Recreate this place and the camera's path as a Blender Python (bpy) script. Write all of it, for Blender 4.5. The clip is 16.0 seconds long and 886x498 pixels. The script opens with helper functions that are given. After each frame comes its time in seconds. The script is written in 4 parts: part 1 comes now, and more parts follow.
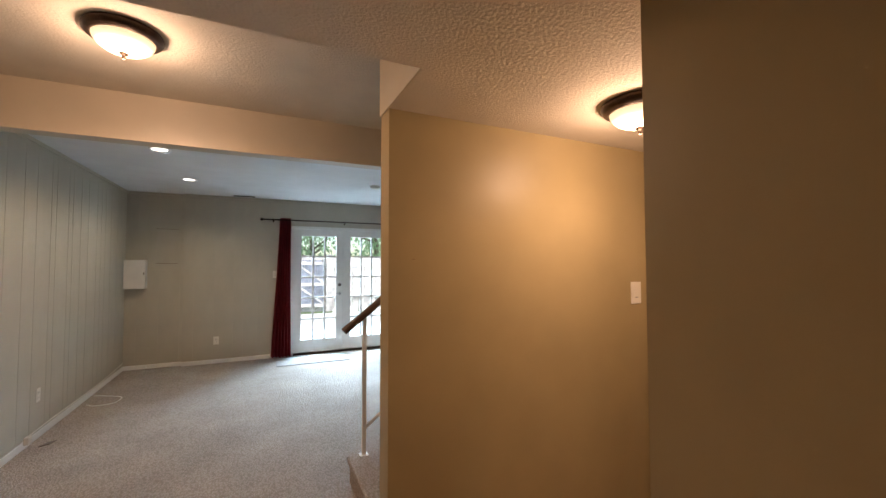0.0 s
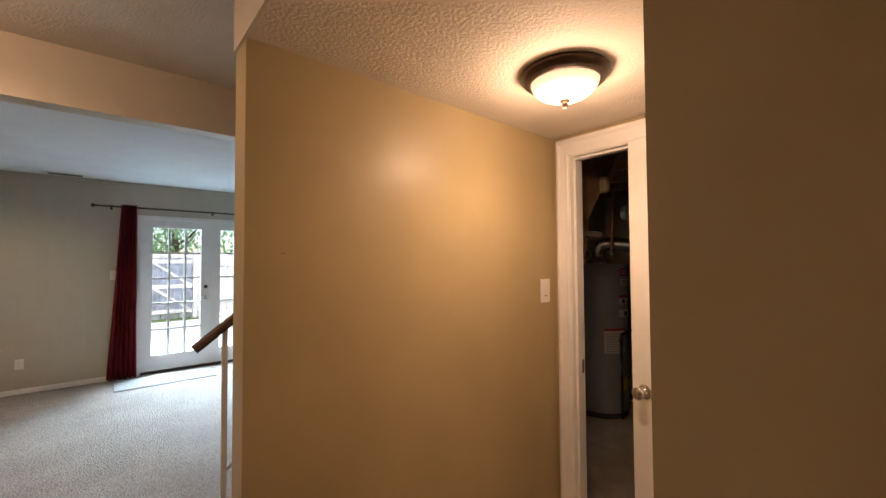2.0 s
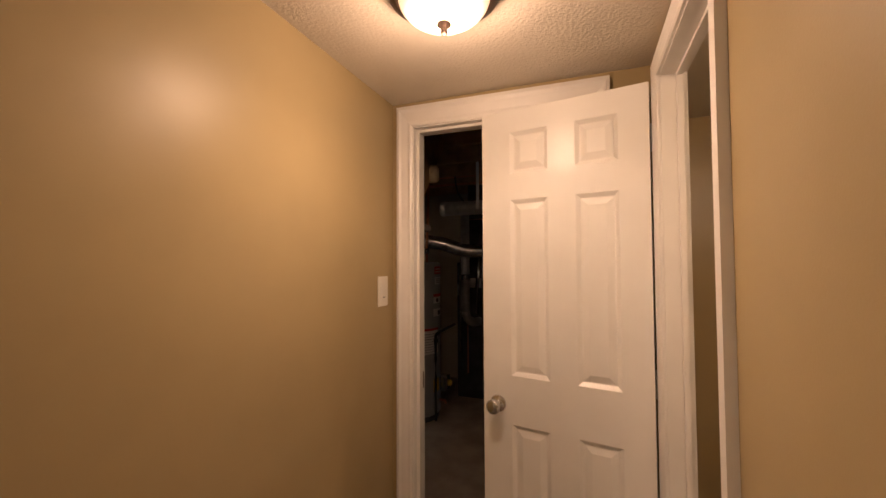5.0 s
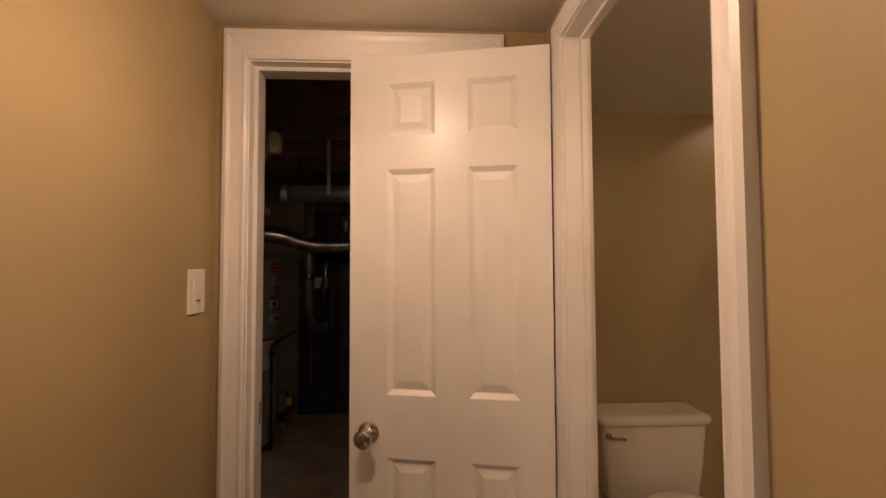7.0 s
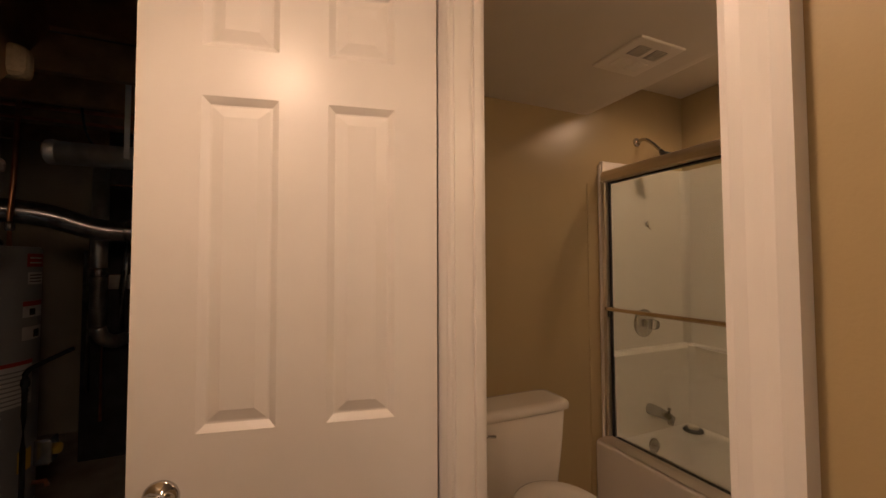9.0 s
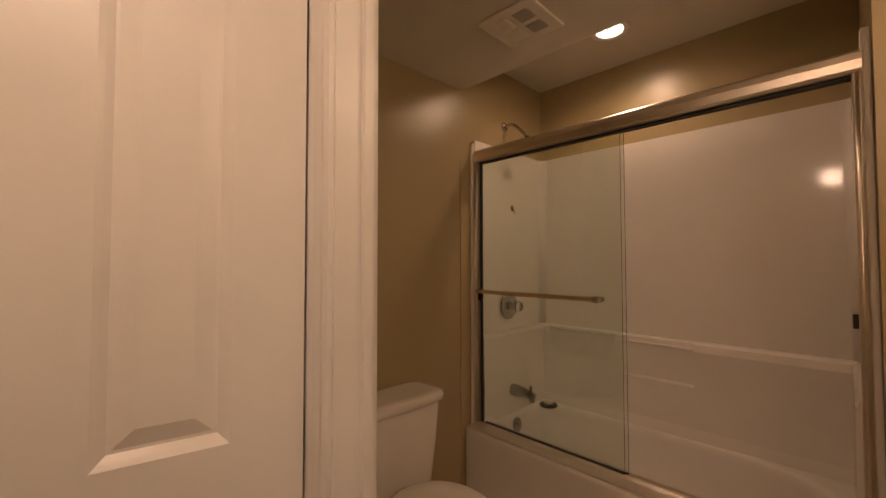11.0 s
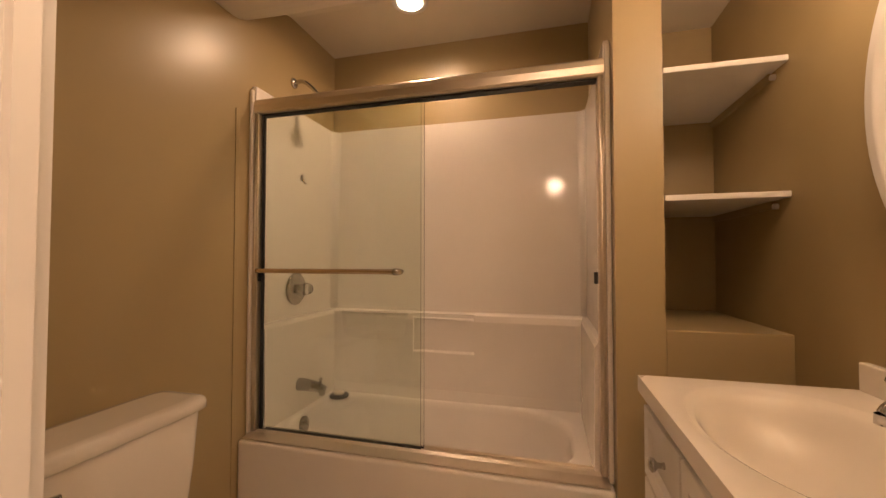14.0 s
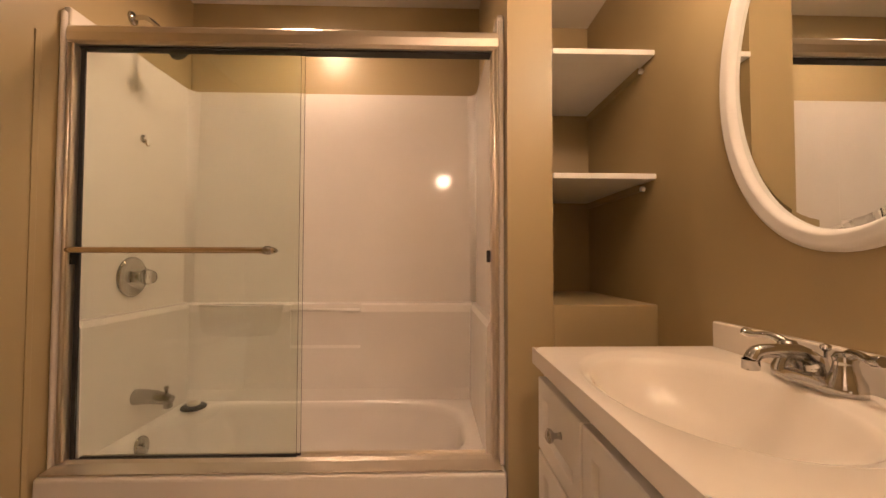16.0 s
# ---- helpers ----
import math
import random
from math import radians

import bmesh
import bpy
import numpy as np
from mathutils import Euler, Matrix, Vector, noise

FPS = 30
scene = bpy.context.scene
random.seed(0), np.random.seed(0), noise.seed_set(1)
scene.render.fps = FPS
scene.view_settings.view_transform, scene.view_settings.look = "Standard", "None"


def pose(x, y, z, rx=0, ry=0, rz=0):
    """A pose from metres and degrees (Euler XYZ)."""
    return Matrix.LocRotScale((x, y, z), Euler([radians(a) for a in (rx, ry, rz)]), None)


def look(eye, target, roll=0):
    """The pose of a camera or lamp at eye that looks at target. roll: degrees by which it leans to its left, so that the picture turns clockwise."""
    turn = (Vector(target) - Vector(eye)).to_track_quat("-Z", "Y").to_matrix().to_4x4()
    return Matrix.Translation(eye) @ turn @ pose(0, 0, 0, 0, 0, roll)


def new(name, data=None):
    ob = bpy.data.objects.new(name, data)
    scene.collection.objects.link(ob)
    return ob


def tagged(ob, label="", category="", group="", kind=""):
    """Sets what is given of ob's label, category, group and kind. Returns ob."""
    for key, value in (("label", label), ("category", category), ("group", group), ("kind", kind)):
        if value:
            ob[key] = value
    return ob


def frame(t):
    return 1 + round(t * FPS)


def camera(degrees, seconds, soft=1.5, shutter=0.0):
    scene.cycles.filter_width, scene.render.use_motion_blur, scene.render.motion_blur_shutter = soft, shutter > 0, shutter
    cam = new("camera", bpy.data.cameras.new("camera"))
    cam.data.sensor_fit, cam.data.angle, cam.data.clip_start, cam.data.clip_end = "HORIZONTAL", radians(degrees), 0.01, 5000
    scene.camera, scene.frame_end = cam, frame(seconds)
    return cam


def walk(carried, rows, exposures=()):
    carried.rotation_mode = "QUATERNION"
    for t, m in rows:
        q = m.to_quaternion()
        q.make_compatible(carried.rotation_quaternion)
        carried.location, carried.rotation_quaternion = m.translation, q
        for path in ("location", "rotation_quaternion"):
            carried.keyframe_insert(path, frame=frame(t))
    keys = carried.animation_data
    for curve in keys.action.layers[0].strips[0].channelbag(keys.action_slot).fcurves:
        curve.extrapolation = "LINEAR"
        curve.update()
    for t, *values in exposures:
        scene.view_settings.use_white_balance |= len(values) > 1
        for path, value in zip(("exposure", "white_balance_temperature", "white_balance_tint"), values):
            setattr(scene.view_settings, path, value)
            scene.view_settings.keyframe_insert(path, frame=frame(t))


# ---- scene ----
cam = camera(96.7, 16.0)
PATH = [
    (0, (0.090, -0.043, 1.497), (0.937, 1.767, 1.572), -0.07),
    (0.5, (0.131, 0.058, 1.497), (1.092, 1.811, 1.566), -0.22),
    (1, (0.179, 0.149, 1.490), (1.260, 1.830, 1.557), -0.28),
    (1.5, (0.228, 0.220, 1.486), (1.420, 1.825, 1.550), -0.28),
    (2, (0.274, 0.284, 1.489), (1.570, 1.807, 1.551), -0.30),
    (2.5, (0.324, 0.352, 1.487), (1.726, 1.777, 1.551), -0.24),
    (3, (0.360, 0.436, 1.478), (1.879, 1.734, 1.550), -0.10),
    (3.5, (0.392, 0.531, 1.471), (2.031, 1.675, 1.543), -0.15),
    (4, (0.439, 0.598, 1.466), (2.166, 1.605, 1.538), -0.16),
    (6.5, (0.806, 0.843, 1.420), (2.802, 0.950, 1.487), -0.28),
    (7, (0.885, 0.872, 1.409), (2.881, 0.777, 1.481), -0.24),
    (7.5, (0.949, 0.873, 1.401), (2.929, 0.595, 1.469), -0.26),
    (8, (1.011, 0.867, 1.389), (2.957, 0.413, 1.458), -0.20),
    (10.5, (1.368, 0.801, 1.284), (2.917, -0.462, 1.352), -0.18),
    (11, (1.412, 0.775, 1.264), (2.837, -0.627, 1.327), -0.07),
    (11.5, (1.445, 0.757, 1.248), (2.731, -0.774, 1.307), -0.11),
    (12, (1.472, 0.731, 1.229), (2.614, -0.910, 1.288), -0.13),
    (12.5, (1.502, 0.700, 1.209), (2.492, -1.037, 1.267), -0.12),
    (13, (1.526, 0.673, 1.188), (2.358, -1.145, 1.247), -0.09),
    (13.5, (1.546, 0.655, 1.174), (2.213, -1.230, 1.229), -0.03),
    (14, (1.559, 0.629, 1.156), (2.067, -1.304, 1.210), 0.02),
    (14.5, (1.571, 0.595, 1.135), (1.926, -1.373, 1.189), 0.05),
    (15, (1.583, 0.559, 1.109), (1.791, -1.429, 1.164), 0.08),
    (15.5, (1.589, 0.529, 1.091), (1.658, -1.470, 1.148), 0.08),
    (16, (1.585, 0.502, 1.077), (1.530, -1.496, 1.136), 0.12),
]
walk(cam, [(t, look(eye, target, roll)) for t, eye, target, roll in PATH],
     exposures=[(0, .12, 6500, 10), (3, .06, 6500, 10), (4, -.08, 6450, 10), (6.5, -.50, 6350, 10), (8, -.54, 6300, 10), (10.5, -.70, 6400, 10), (11.5, -.52, 6450, 10),
                (12.5, -.15, 6550, 10), (13.5, .14, 6600, 10), (14.5, .34, 6500, 10), (16, .56, 6200, 10)])

# ---- world, sun, lamps ----
world = bpy.data.worlds.new("sky")
scene.world = world
world.use_nodes = True
wn = world.node_tree
sky = wn.nodes.new("ShaderNodeTexSky")
sky.sky_type, sky.sun_disc = "NISHITA", False
sky.sun_elevation, sky.sun_rotation = radians(40), radians(150)
wn.links.new(sky.outputs[0], wn.nodes["Background"].inputs[0])
wn.nodes["Background"].inputs[1].default_value = 0.22
sun = new("sun", bpy.data.lights.new("sun", "SUN"))
sun.data.energy, sun.data.angle, sun.data.color = 5.0, radians(12), (1, .96, .9)
sun.matrix_world = look((0, 0, 10), (4, 7, 0))

HALL_Z, HIGH_Z, BATH_Z, TUB_Z = 2.136, 2.52, 2.16, 2.38
WARM = (1.0, .63, .425)


def lamp(name, place, watts, radius, color=WARM, spot=0, blend=.6):
    ob = new(name, bpy.data.lights.new(name, "SPOT" if spot else "POINT"))
    ob.location = place
    ob.data.energy, ob.data.color, ob.data.shadow_soft_size = watts, color, radius
    if spot:
        ob.data.spot_size, ob.data.spot_blend = radians(spot), blend
    return ob


lamp("hall_bulb", (1.462, 1.03, HALL_Z - .132), 11, .06)
lamp("hall_bulb_down", (1.462, 1.03, HALL_Z - .132), 15.5, .06, WARM, 178, .9)
lamp("stair_bulb", (-.46, 2.09, HIGH_Z - .13), 11, .06)
lamp("stair_bulb_down", (-.46, 2.09, HIGH_Z - .13), 32, .06, WARM, 178, .5)
lamp("tub_bulb", (2.18, -1.115, TUB_Z - .03), 15, .06, (1, .63, .40), 170)
for dy in (-.17, 0, .17):
    lamp("vanity_bulb", (1.02, -.12 + dy, 1.94), 3.1, .045, (1, .615, .40))
lamp("room_bulb", (-.70, 5.65, 2.52), 27, .05, (1, .78, .55), 150)
lamp("room_bulb", (-.74, 4.26, 2.52), 27, .05, (1, .78, .55), 150)
day = new("door_daylight", bpy.data.lights.new("door_daylight", "AREA"))
day.data.shape, day.data.size, day.data.size_y, day.data.energy, day.data.color = "RECTANGLE", 3.4, 1.6, 2050, (.54, .77, 1)
day.matrix_world = look((1.5, 9.3, 3.35), (1.2, 4.5, 1.6))


# ---- materials ----
def material(name, color, rough=.5, metal=0.0, vary=.08, scale=6.0, bump=0.0, bscale=120.0, bdist=.002, coat=0.0, spec=.5, rvary=.06):
    m = bpy.data.materials.new(name)
    m.use_nodes = True
    t = m.node_tree
    b = t.nodes["Principled BSDF"]
    b.inputs["Roughness"].default_value, b.inputs["Metallic"].default_value = rough, metal
    b.inputs["Specular IOR Level"].default_value, b.inputs["Coat Weight"].default_value = spec, coat
    co = t.nodes.new("ShaderNodeTexCoord")
    n1 = t.nodes.new("ShaderNodeTexNoise")
    n1.inputs["Scale"].default_value, n1.inputs["Detail"].default_value = scale, 6
    t.links.new(co.outputs["Object"], n1.inputs["Vector"])
    ramp = t.nodes.new("ShaderNodeValToRGB")
    lo = tuple(c * (1 - vary) for c in color)
    hi = tuple(min(1, c * (1 + vary)) for c in color)
    ramp.color_ramp.elements[0].color, ramp.color_ramp.elements[0].position = (*lo, 1), .32
    ramp.color_ramp.elements[1].color, ramp.color_ramp.elements[1].position = (*hi, 1), .68
    t.links.new(n1.outputs[0], ramp.inputs[0])
    t.links.new(ramp.outputs[0], b.inputs["Base Color"])
    mr = t.nodes.new("ShaderNodeMapRange")
    mr.inputs["To Min"].default_value, mr.inputs["To Max"].default_value = max(0, rough - (.015 if metal else rvary)), min(1, rough + (.015 if metal else rvary))
    n3 = t.nodes.new("ShaderNodeTexNoise")
    n3.inputs["Scale"].default_value = scale * 2.7
    t.links.new(co.outputs["Object"], n3.inputs["Vector"])
    t.links.new(n3.outputs[0], mr.inputs[0])
    t.links.new(mr.outputs[0], b.inputs["Roughness"])
    if bump:
        n2 = t.nodes.new("ShaderNodeTexNoise")
        n2.inputs["Scale"].default_value, n2.inputs["Detail"].default_value = bscale, 4
        t.links.new(co.outputs["Object"], n2.inputs["Vector"])
        bp = t.nodes.new("ShaderNodeBump")
        bp.inputs["Strength"].default_value, bp.inputs["Distance"].default_value = bump, bdist
        t.links.new(n2.outputs[0], bp.inputs["Height"])
        t.links.new(bp.outputs[0], b.inputs["Normal"])
    return m


def glass_material(name, color, rough=0.0):
    m = bpy.data.materials.new(name)
    m.use_nodes = True
    b = m.node_tree.nodes["Principled BSDF"]
    b.inputs["Base Color"].default_value = (*color, 1)
    b.inputs["Roughness"].default_value, b.inputs["Transmission Weight"].default_value, b.inputs["IOR"].default_value = rough, 1, 1.45
    return m


def glow_material(name, color, strength, base, rim=0.0):
    m = bpy.data.materials.new(name)
    m.use_nodes = True
    b = m.node_tree.nodes["Principled BSDF"]
    b.inputs["Base Color"].default_value, b.inputs["Roughness"].default_value = (*base, 1), .35
    b.inputs["Emission Color"].default_value, b.inputs["Emission Strength"].default_value = (*color, 1), strength
    if rim:
        t = m.node_tree
        co = t.nodes.new("ShaderNodeTexCoord")
        ln = t.nodes.new("ShaderNodeVectorMath")
        ln.operation = "LENGTH"
        flat = t.nodes.new("ShaderNodeVectorMath")
        flat.operation, flat.inputs[1].default_value = "MULTIPLY", (1, 1, 0)
        mr = t.nodes.new("ShaderNodeMapRange")
        mr.interpolation_type = "SMOOTHSTEP"
        for key, value in (("From Min", .02), ("From Max", .126), ("To Min", strength), ("To Max", rim)):
            mr.inputs[key].default_value = value
        t.links.new(co.outputs["Object"], flat.inputs[0])
        t.links.new(flat.outputs[0], ln.inputs[0])
        t.links.new(ln.outputs["Value"], mr.inputs[0])
        t.links.new(mr.outputs[0], b.inputs["Emission Strength"])
    return m


def carpet_material(name, color):
    m = material(name, color, .95, vary=.1, scale=2.2, spec=.1)
    t = m.node_tree
    b = t.nodes["Principled BSDF"]
    co = t.nodes.new("ShaderNodeTexCoord")
    v = t.nodes.new("ShaderNodeTexVoronoi")
    v.inputs["Scale"].default_value = 95
    mp = t.nodes.new("ShaderNodeMapping")
    mp.inputs["Scale"].default_value = (1, .55, 1)
    t.links.new(co.outputs["Object"], mp.inputs["Vector"])
    t.links.new(mp.outputs[0], v.inputs["Vector"])
    bp = t.nodes.new("ShaderNodeBump")
    bp.invert = True
    bp.inputs["Strength"].default_value, bp.inputs["Distance"].default_value = .9, .006
    t.links.new(v.outputs["Distance"], bp.inputs["Height"])
    t.links.new(bp.outputs[0], b.inputs["Normal"])
    # Shade between the loops is put into the colour: darker where the bump sinks.
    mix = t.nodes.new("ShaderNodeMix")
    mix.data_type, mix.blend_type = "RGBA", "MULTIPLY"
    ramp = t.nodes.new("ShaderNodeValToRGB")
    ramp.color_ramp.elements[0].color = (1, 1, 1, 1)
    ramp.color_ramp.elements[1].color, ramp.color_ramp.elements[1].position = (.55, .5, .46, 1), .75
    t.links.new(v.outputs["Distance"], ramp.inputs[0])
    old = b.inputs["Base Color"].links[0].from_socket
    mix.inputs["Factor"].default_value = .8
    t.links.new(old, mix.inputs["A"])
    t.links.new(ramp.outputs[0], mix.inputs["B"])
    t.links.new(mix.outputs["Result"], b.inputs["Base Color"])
    return m


M = {}
M["tan"] = material("tan_paint", (.398, .312, .165), .40, vary=.05, scale=3, bump=.12, bscale=260, bdist=.0015, spec=.35)
M["semigloss"] = material("semigloss_tan_paint", (.398, .312, .165), .33, vary=.02, scale=1.5, bump=.10, bscale=200, bdist=.0012, spec=.75, rvary=.012)
M["cream"] = material("cream_paint", (.58, .51, .40), .45, vary=.05, scale=3, bump=.12, bscale=260, bdist=.0015)
M["khaki"] = material("khaki_paint", (.485, .440, .352), .5, vary=.05, scale=3, bump=.12, bscale=260, bdist=.0015)
M["ceil"] = material("textured_ceiling", (.68, .62, .52), .8, vary=.05, scale=4, bump=.6, bscale=95, bdist=.006)
M["ceil2"] = material("smooth_ceiling", (.66, .62, .54), .6, vary=.04, scale=3, bump=.15, bscale=150, bdist=.002)
M["ceil3"] = material("white_ceiling", (.72, .73, .74), .8, vary=.04, scale=3, bump=.2, bscale=150, bdist=.003)
M["white"] = material("white_trim_paint", (.78, .765, .735), .35, vary=.03, scale=8, bump=.08, bscale=90, bdist=.001)
M["door"] = material("white_door_paint", (.79, .775, .745), .31, vary=.03, scale=5, bump=.1, bscale=55, bdist=.0006)
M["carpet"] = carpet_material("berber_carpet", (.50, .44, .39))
M["bronze"] = material("dark_bronze", (.055, .035, .025), .35, .7, vary=.3, scale=30)
M["shade"] = glow_material("lit_frosted_glass", (1, .74, .45), 14.0, (.85, .78, .66), 1.0)
M["globe"] = glow_material("lit_globe", (1, .74, .45), 9.0, (.85, .78, .66))
M["lens"] = glow_material("lit_lens", (1, .84, .62), 9.0, (.9, .9, .85))
M["dlens"] = glow_material("lit_room_lens", (1, .93, .82), 4.0, (.9, .9, .85))
M["chrome"] = material("chrome", (.52, .51, .50), .06, 1, vary=.04, scale=12)
M["nickel"] = material("brushed_nickel_frame", (.74, .67, .58), .33, 1, vary=.02, scale=4)
M["gold"] = material("satin_bar", (.70, .58, .42), .22, 1, vary=.06, scale=14)
M["rubber"] = material("black_rubber", (.02, .02, .02), .6)
M["fibre"] = material("white_fibreglass", (.80, .76, .71), .11, vary=.02, scale=4, coat=.3)
M["china"] = material("white_china", (.80, .76, .70), .12, vary=.02, scale=4, coat=.4)
M["marble"] = material("cultured_marble", (.82, .77, .70), .10, vary=.03, scale=5, coat=.3)
M["glass"] = glass_material("clear_pane", (.96, .98, .97))
M["sglass"] = glass_material("greenish_shower_glass", (.93, .965, .92))
M["acryl"] = glass_material("clear_acrylic", (.95, .95, .95), .03)
M["mirror"] = material("mirror_glass", (.86, .88, .86), .015, 1, vary=0.0)
M["red"] = material("red_curtain", (.29, .014, .022), .75, vary=.25, scale=8, bump=.3, bscale=300, bdist=.001)
M["wood"] = material("brown_wood", (.085, .046, .026), .4, vary=.3, scale=9, bump=.2, bscale=40, bdist=.001)
M["rawwood"] = material("raw_lumber", (.36, .22, .11), .7, vary=.3, scale=7, bump=.3, bscale=60, bdist=.001)
M["steel"] = material("galvanised_steel", (.46, .46, .46), .24, .95, vary=.3, scale=16)
M["zinc"] = material("zinc_duct", (.62, .61, .59), .34, .85, vary=.15, scale=14)
M["heater"] = material("grey_enamel", (.33, .34, .34), .4, vary=.06, scale=6)
M["dark"] = material("dark_metal", (.06, .06, .06), .5, .4, vary=.3, scale=8)
M["copper"] = material("copper_pipe", (.55, .26, .14), .35, 1, vary=.2, scale=20)
M["foam"] = material("pale_insulation", (.55, .45, .28), .9, vary=.15, scale=20, bump=.6, bscale=60, bdist=.01)
M["concrete"] = material("concrete", (.36, .29, .22), .85, vary=.2, scale=5, bump=.3, bscale=60, bdist=.003)
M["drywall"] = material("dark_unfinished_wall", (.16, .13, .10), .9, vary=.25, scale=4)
M["vinyl"] = material("pale_vinyl_floor", (.60, .53, .43), .4, vary=.08, scale=6)
M["plastic"] = material("ivory_plastic", (.78, .74, .66), .35, vary=.02)
M["paper"] = material("white_label", (.72, .70, .66), .6, vary=.05, scale=20)
M["redpaper"] = material("red_label", (.45, .05, .03), .6)
M["yellow"] = material("yellow_label", (.65, .42, .04), .6)
M["patio"] = material("pale_concrete", (.62, .61, .58), .85, vary=.12, scale=2, bump=.3, bscale=60, bdist=.003)
M["fence"] = material("weathered_fence", (.60, .55, .54), .85, vary=.3, scale=5, bump=.3, bscale=40, bdist=.003)
M["gate"] = material("blue_grey_boards", (.20, .21, .26), .8, vary=.25, scale=5, bump=.3, bscale=40, bdist=.003)
M["leaf"] = material("foliage", (.24, .38, .20), .6, vary=.4, scale=6)
lt = M["leaf"].node_tree
tr, mx = lt.nodes.new("ShaderNodeBsdfTranslucent"), lt.nodes.new("ShaderNodeMixShader")
tr.inputs["Color"].default_value, mx.inputs["Fac"].default_value = (.45, .62, .38, 1), .55
lt.links.new(lt.nodes["Principled BSDF"].outputs[0], mx.inputs[1])
lt.links.new(tr.outputs[0], mx.inputs[2])
lt.links.new(mx.outputs[0], lt.nodes["Material Output"].inputs["Surface"])
M["bark"] = material("bark", (.12, .09, .07), .9, vary=.3, scale=8, bump=.5, bscale=30, bdist=.01)
M["grass"] = material("lawn", (.08, .12, .04), .9, vary=.3, scale=3, bump=.5, bscale=60, bdist=.02)
M["rug"] = material("grey_mat", (.38, .35, .33), .95, vary=.15, scale=30, bump=.5, bscale=200, bdist=.004)


# ---- mesh helpers ----
def box(bm, x0, x1, y0, y1, z0, z1, bev=0.0, seg=2):
    r = bmesh.ops.create_cube(bm, size=1)
    vs = r["verts"]
    for v in vs:
        v.co = Vector(((x0 + x1) / 2 + v.co.x * (x1 - x0), (y0 + y1) / 2 + v.co.y * (y1 - y0), (z0 + z1) / 2 + v.co.z * (z1 - z0)))
    if bev:
        es = list({e for v in vs for e in v.link_edges})
        bmesh.ops.bevel(bm, geom=es, offset=bev, segments=seg, profile=.5, affect="EDGES")
    return bm


def bx(*a, **k):
    return box(bmesh.new(), *a, **k)


def lathe(profile, seg=40, bm=None, m=None, smooth=True):
    bm = bm or bmesh.new()
    rings = []
    for r, z in profile:
        if r < 1e-5:
            rings.append([bm.verts.new((0, 0, z))])
        else:
            rings.append([bm.verts.new((r * math.cos(2 * math.pi * i / seg), r * math.sin(2 * math.pi * i / seg), z)) for i in range(seg)])
    made = [v for r in rings for v in r]
    for a, b in zip(rings, rings[1:]):
        for i in range(seg):
            j = (i + 1) % seg
            f = [a[i % len(a)], a[j % len(a)], b[j % len(b)], b[i % len(b)]]
            f = list(dict.fromkeys(f))
            if len(f) > 2:
                fc = bm.faces.new(f)
                fc.smooth = smooth
    if m:
        for v in made:
            v.co = m @ v.co
    bmesh.ops.recalc_face_normals(bm, faces=bm.faces)
    return bm


def tube(points, radius, seg=12, bm=None, caps=True):
    bm = bm or bmesh.new()
    pts = [Vector(p) for p in points]
    radii = radius if isinstance(radius, (list, tuple)) else [radius] * len(pts)
    rings = []
    for i, p in enumerate(pts):
        d = (pts[min(i + 1, len(pts) - 1)] - pts[max(i - 1, 0)]).normalized()
        q = d.to_track_quat("Z", "Y")
        rings.append([bm.verts.new(p + q @ Vector((radii[i] * math.cos(2 * math.pi * k / seg), radii[i] * math.sin(2 * math.pi * k / seg), 0))) for k in range(seg)])
    for a, b in zip(rings, rings[1:]):
        for k in range(seg):
            f = bm.faces.new((a[k], a[(k + 1) % seg], b[(k + 1) % seg], b[k]))
            f.smooth = True
    if caps:
        bm.faces.new(rings[0][::-1])
        bm.faces.new(rings[-1])
    return bm


def curve_pts(pts, n=8):
    p = [Vector(q) for q in pts]
    p = [p[0] * 2 - p[1]] + p + [p[-1] * 2 - p[-2]]
    out = []
    for a, b, c, d in zip(p, p[1:], p[2:], p[3:]):
        for i in range(n):
            t = i / n
            out.append(.5 * (2 * b + (c - a) * t + (2 * a - 5 * b + 4 * c - d) * t * t + (3 * b - a - 3 * c + d) * t ** 3))
    return out + [p[-2]]


def prism(outline, axis, a, b, bm=None):
    """A flat outline in the two other axes, drawn out along one axis from a to b."""
    bm = bm or bmesh.new()

    def at(u, v, w):
        return {"x": (w, u, v), "y": (u, w, v), "z": (u, v, w)}[axis]
    lo = [bm.verts.new(at(u, v, a)) for u, v in outline]
    hi = [bm.verts.new(at(u, v, b)) for u, v in outline]
    n = len(outline)
    bm.faces.new(lo)
    bm.faces.new(hi[::-1])
    for i in range(n):
        bm.faces.new((lo[i], lo[(i + 1) % n], hi[(i + 1) % n], hi[i]))
    bmesh.ops.recalc_face_normals(bm, faces=bm.faces)
    return bm


def mesh_of(name, bm, mat):
    me = bpy.data.meshes.new(name)
    bm.to_mesh(me)
    bm.free()
    me.materials.append(M[mat])
    return me


def part(name, bm, mat, parent, label=""):
    ob = new(name, mesh_of(name, bm, mat))
    ob.parent = parent
    return tagged(ob, label)


def thing(name, label, category, m=None, group="", kind=""):
    ob = new(name)
    ob.empty_display_size = .1
    if m is not None:
        ob.matrix_world = m
    return tagged(ob, label, category, group, kind)


def solid(name, bm, mat, label, category, group="", kind=""):
    return tagged(new(name, mesh_of(name, bm, mat)), label, category, group, kind)


def structure(name, bm, mat, label, category):
    return solid(name, bm, mat, label, category, kind="structure")


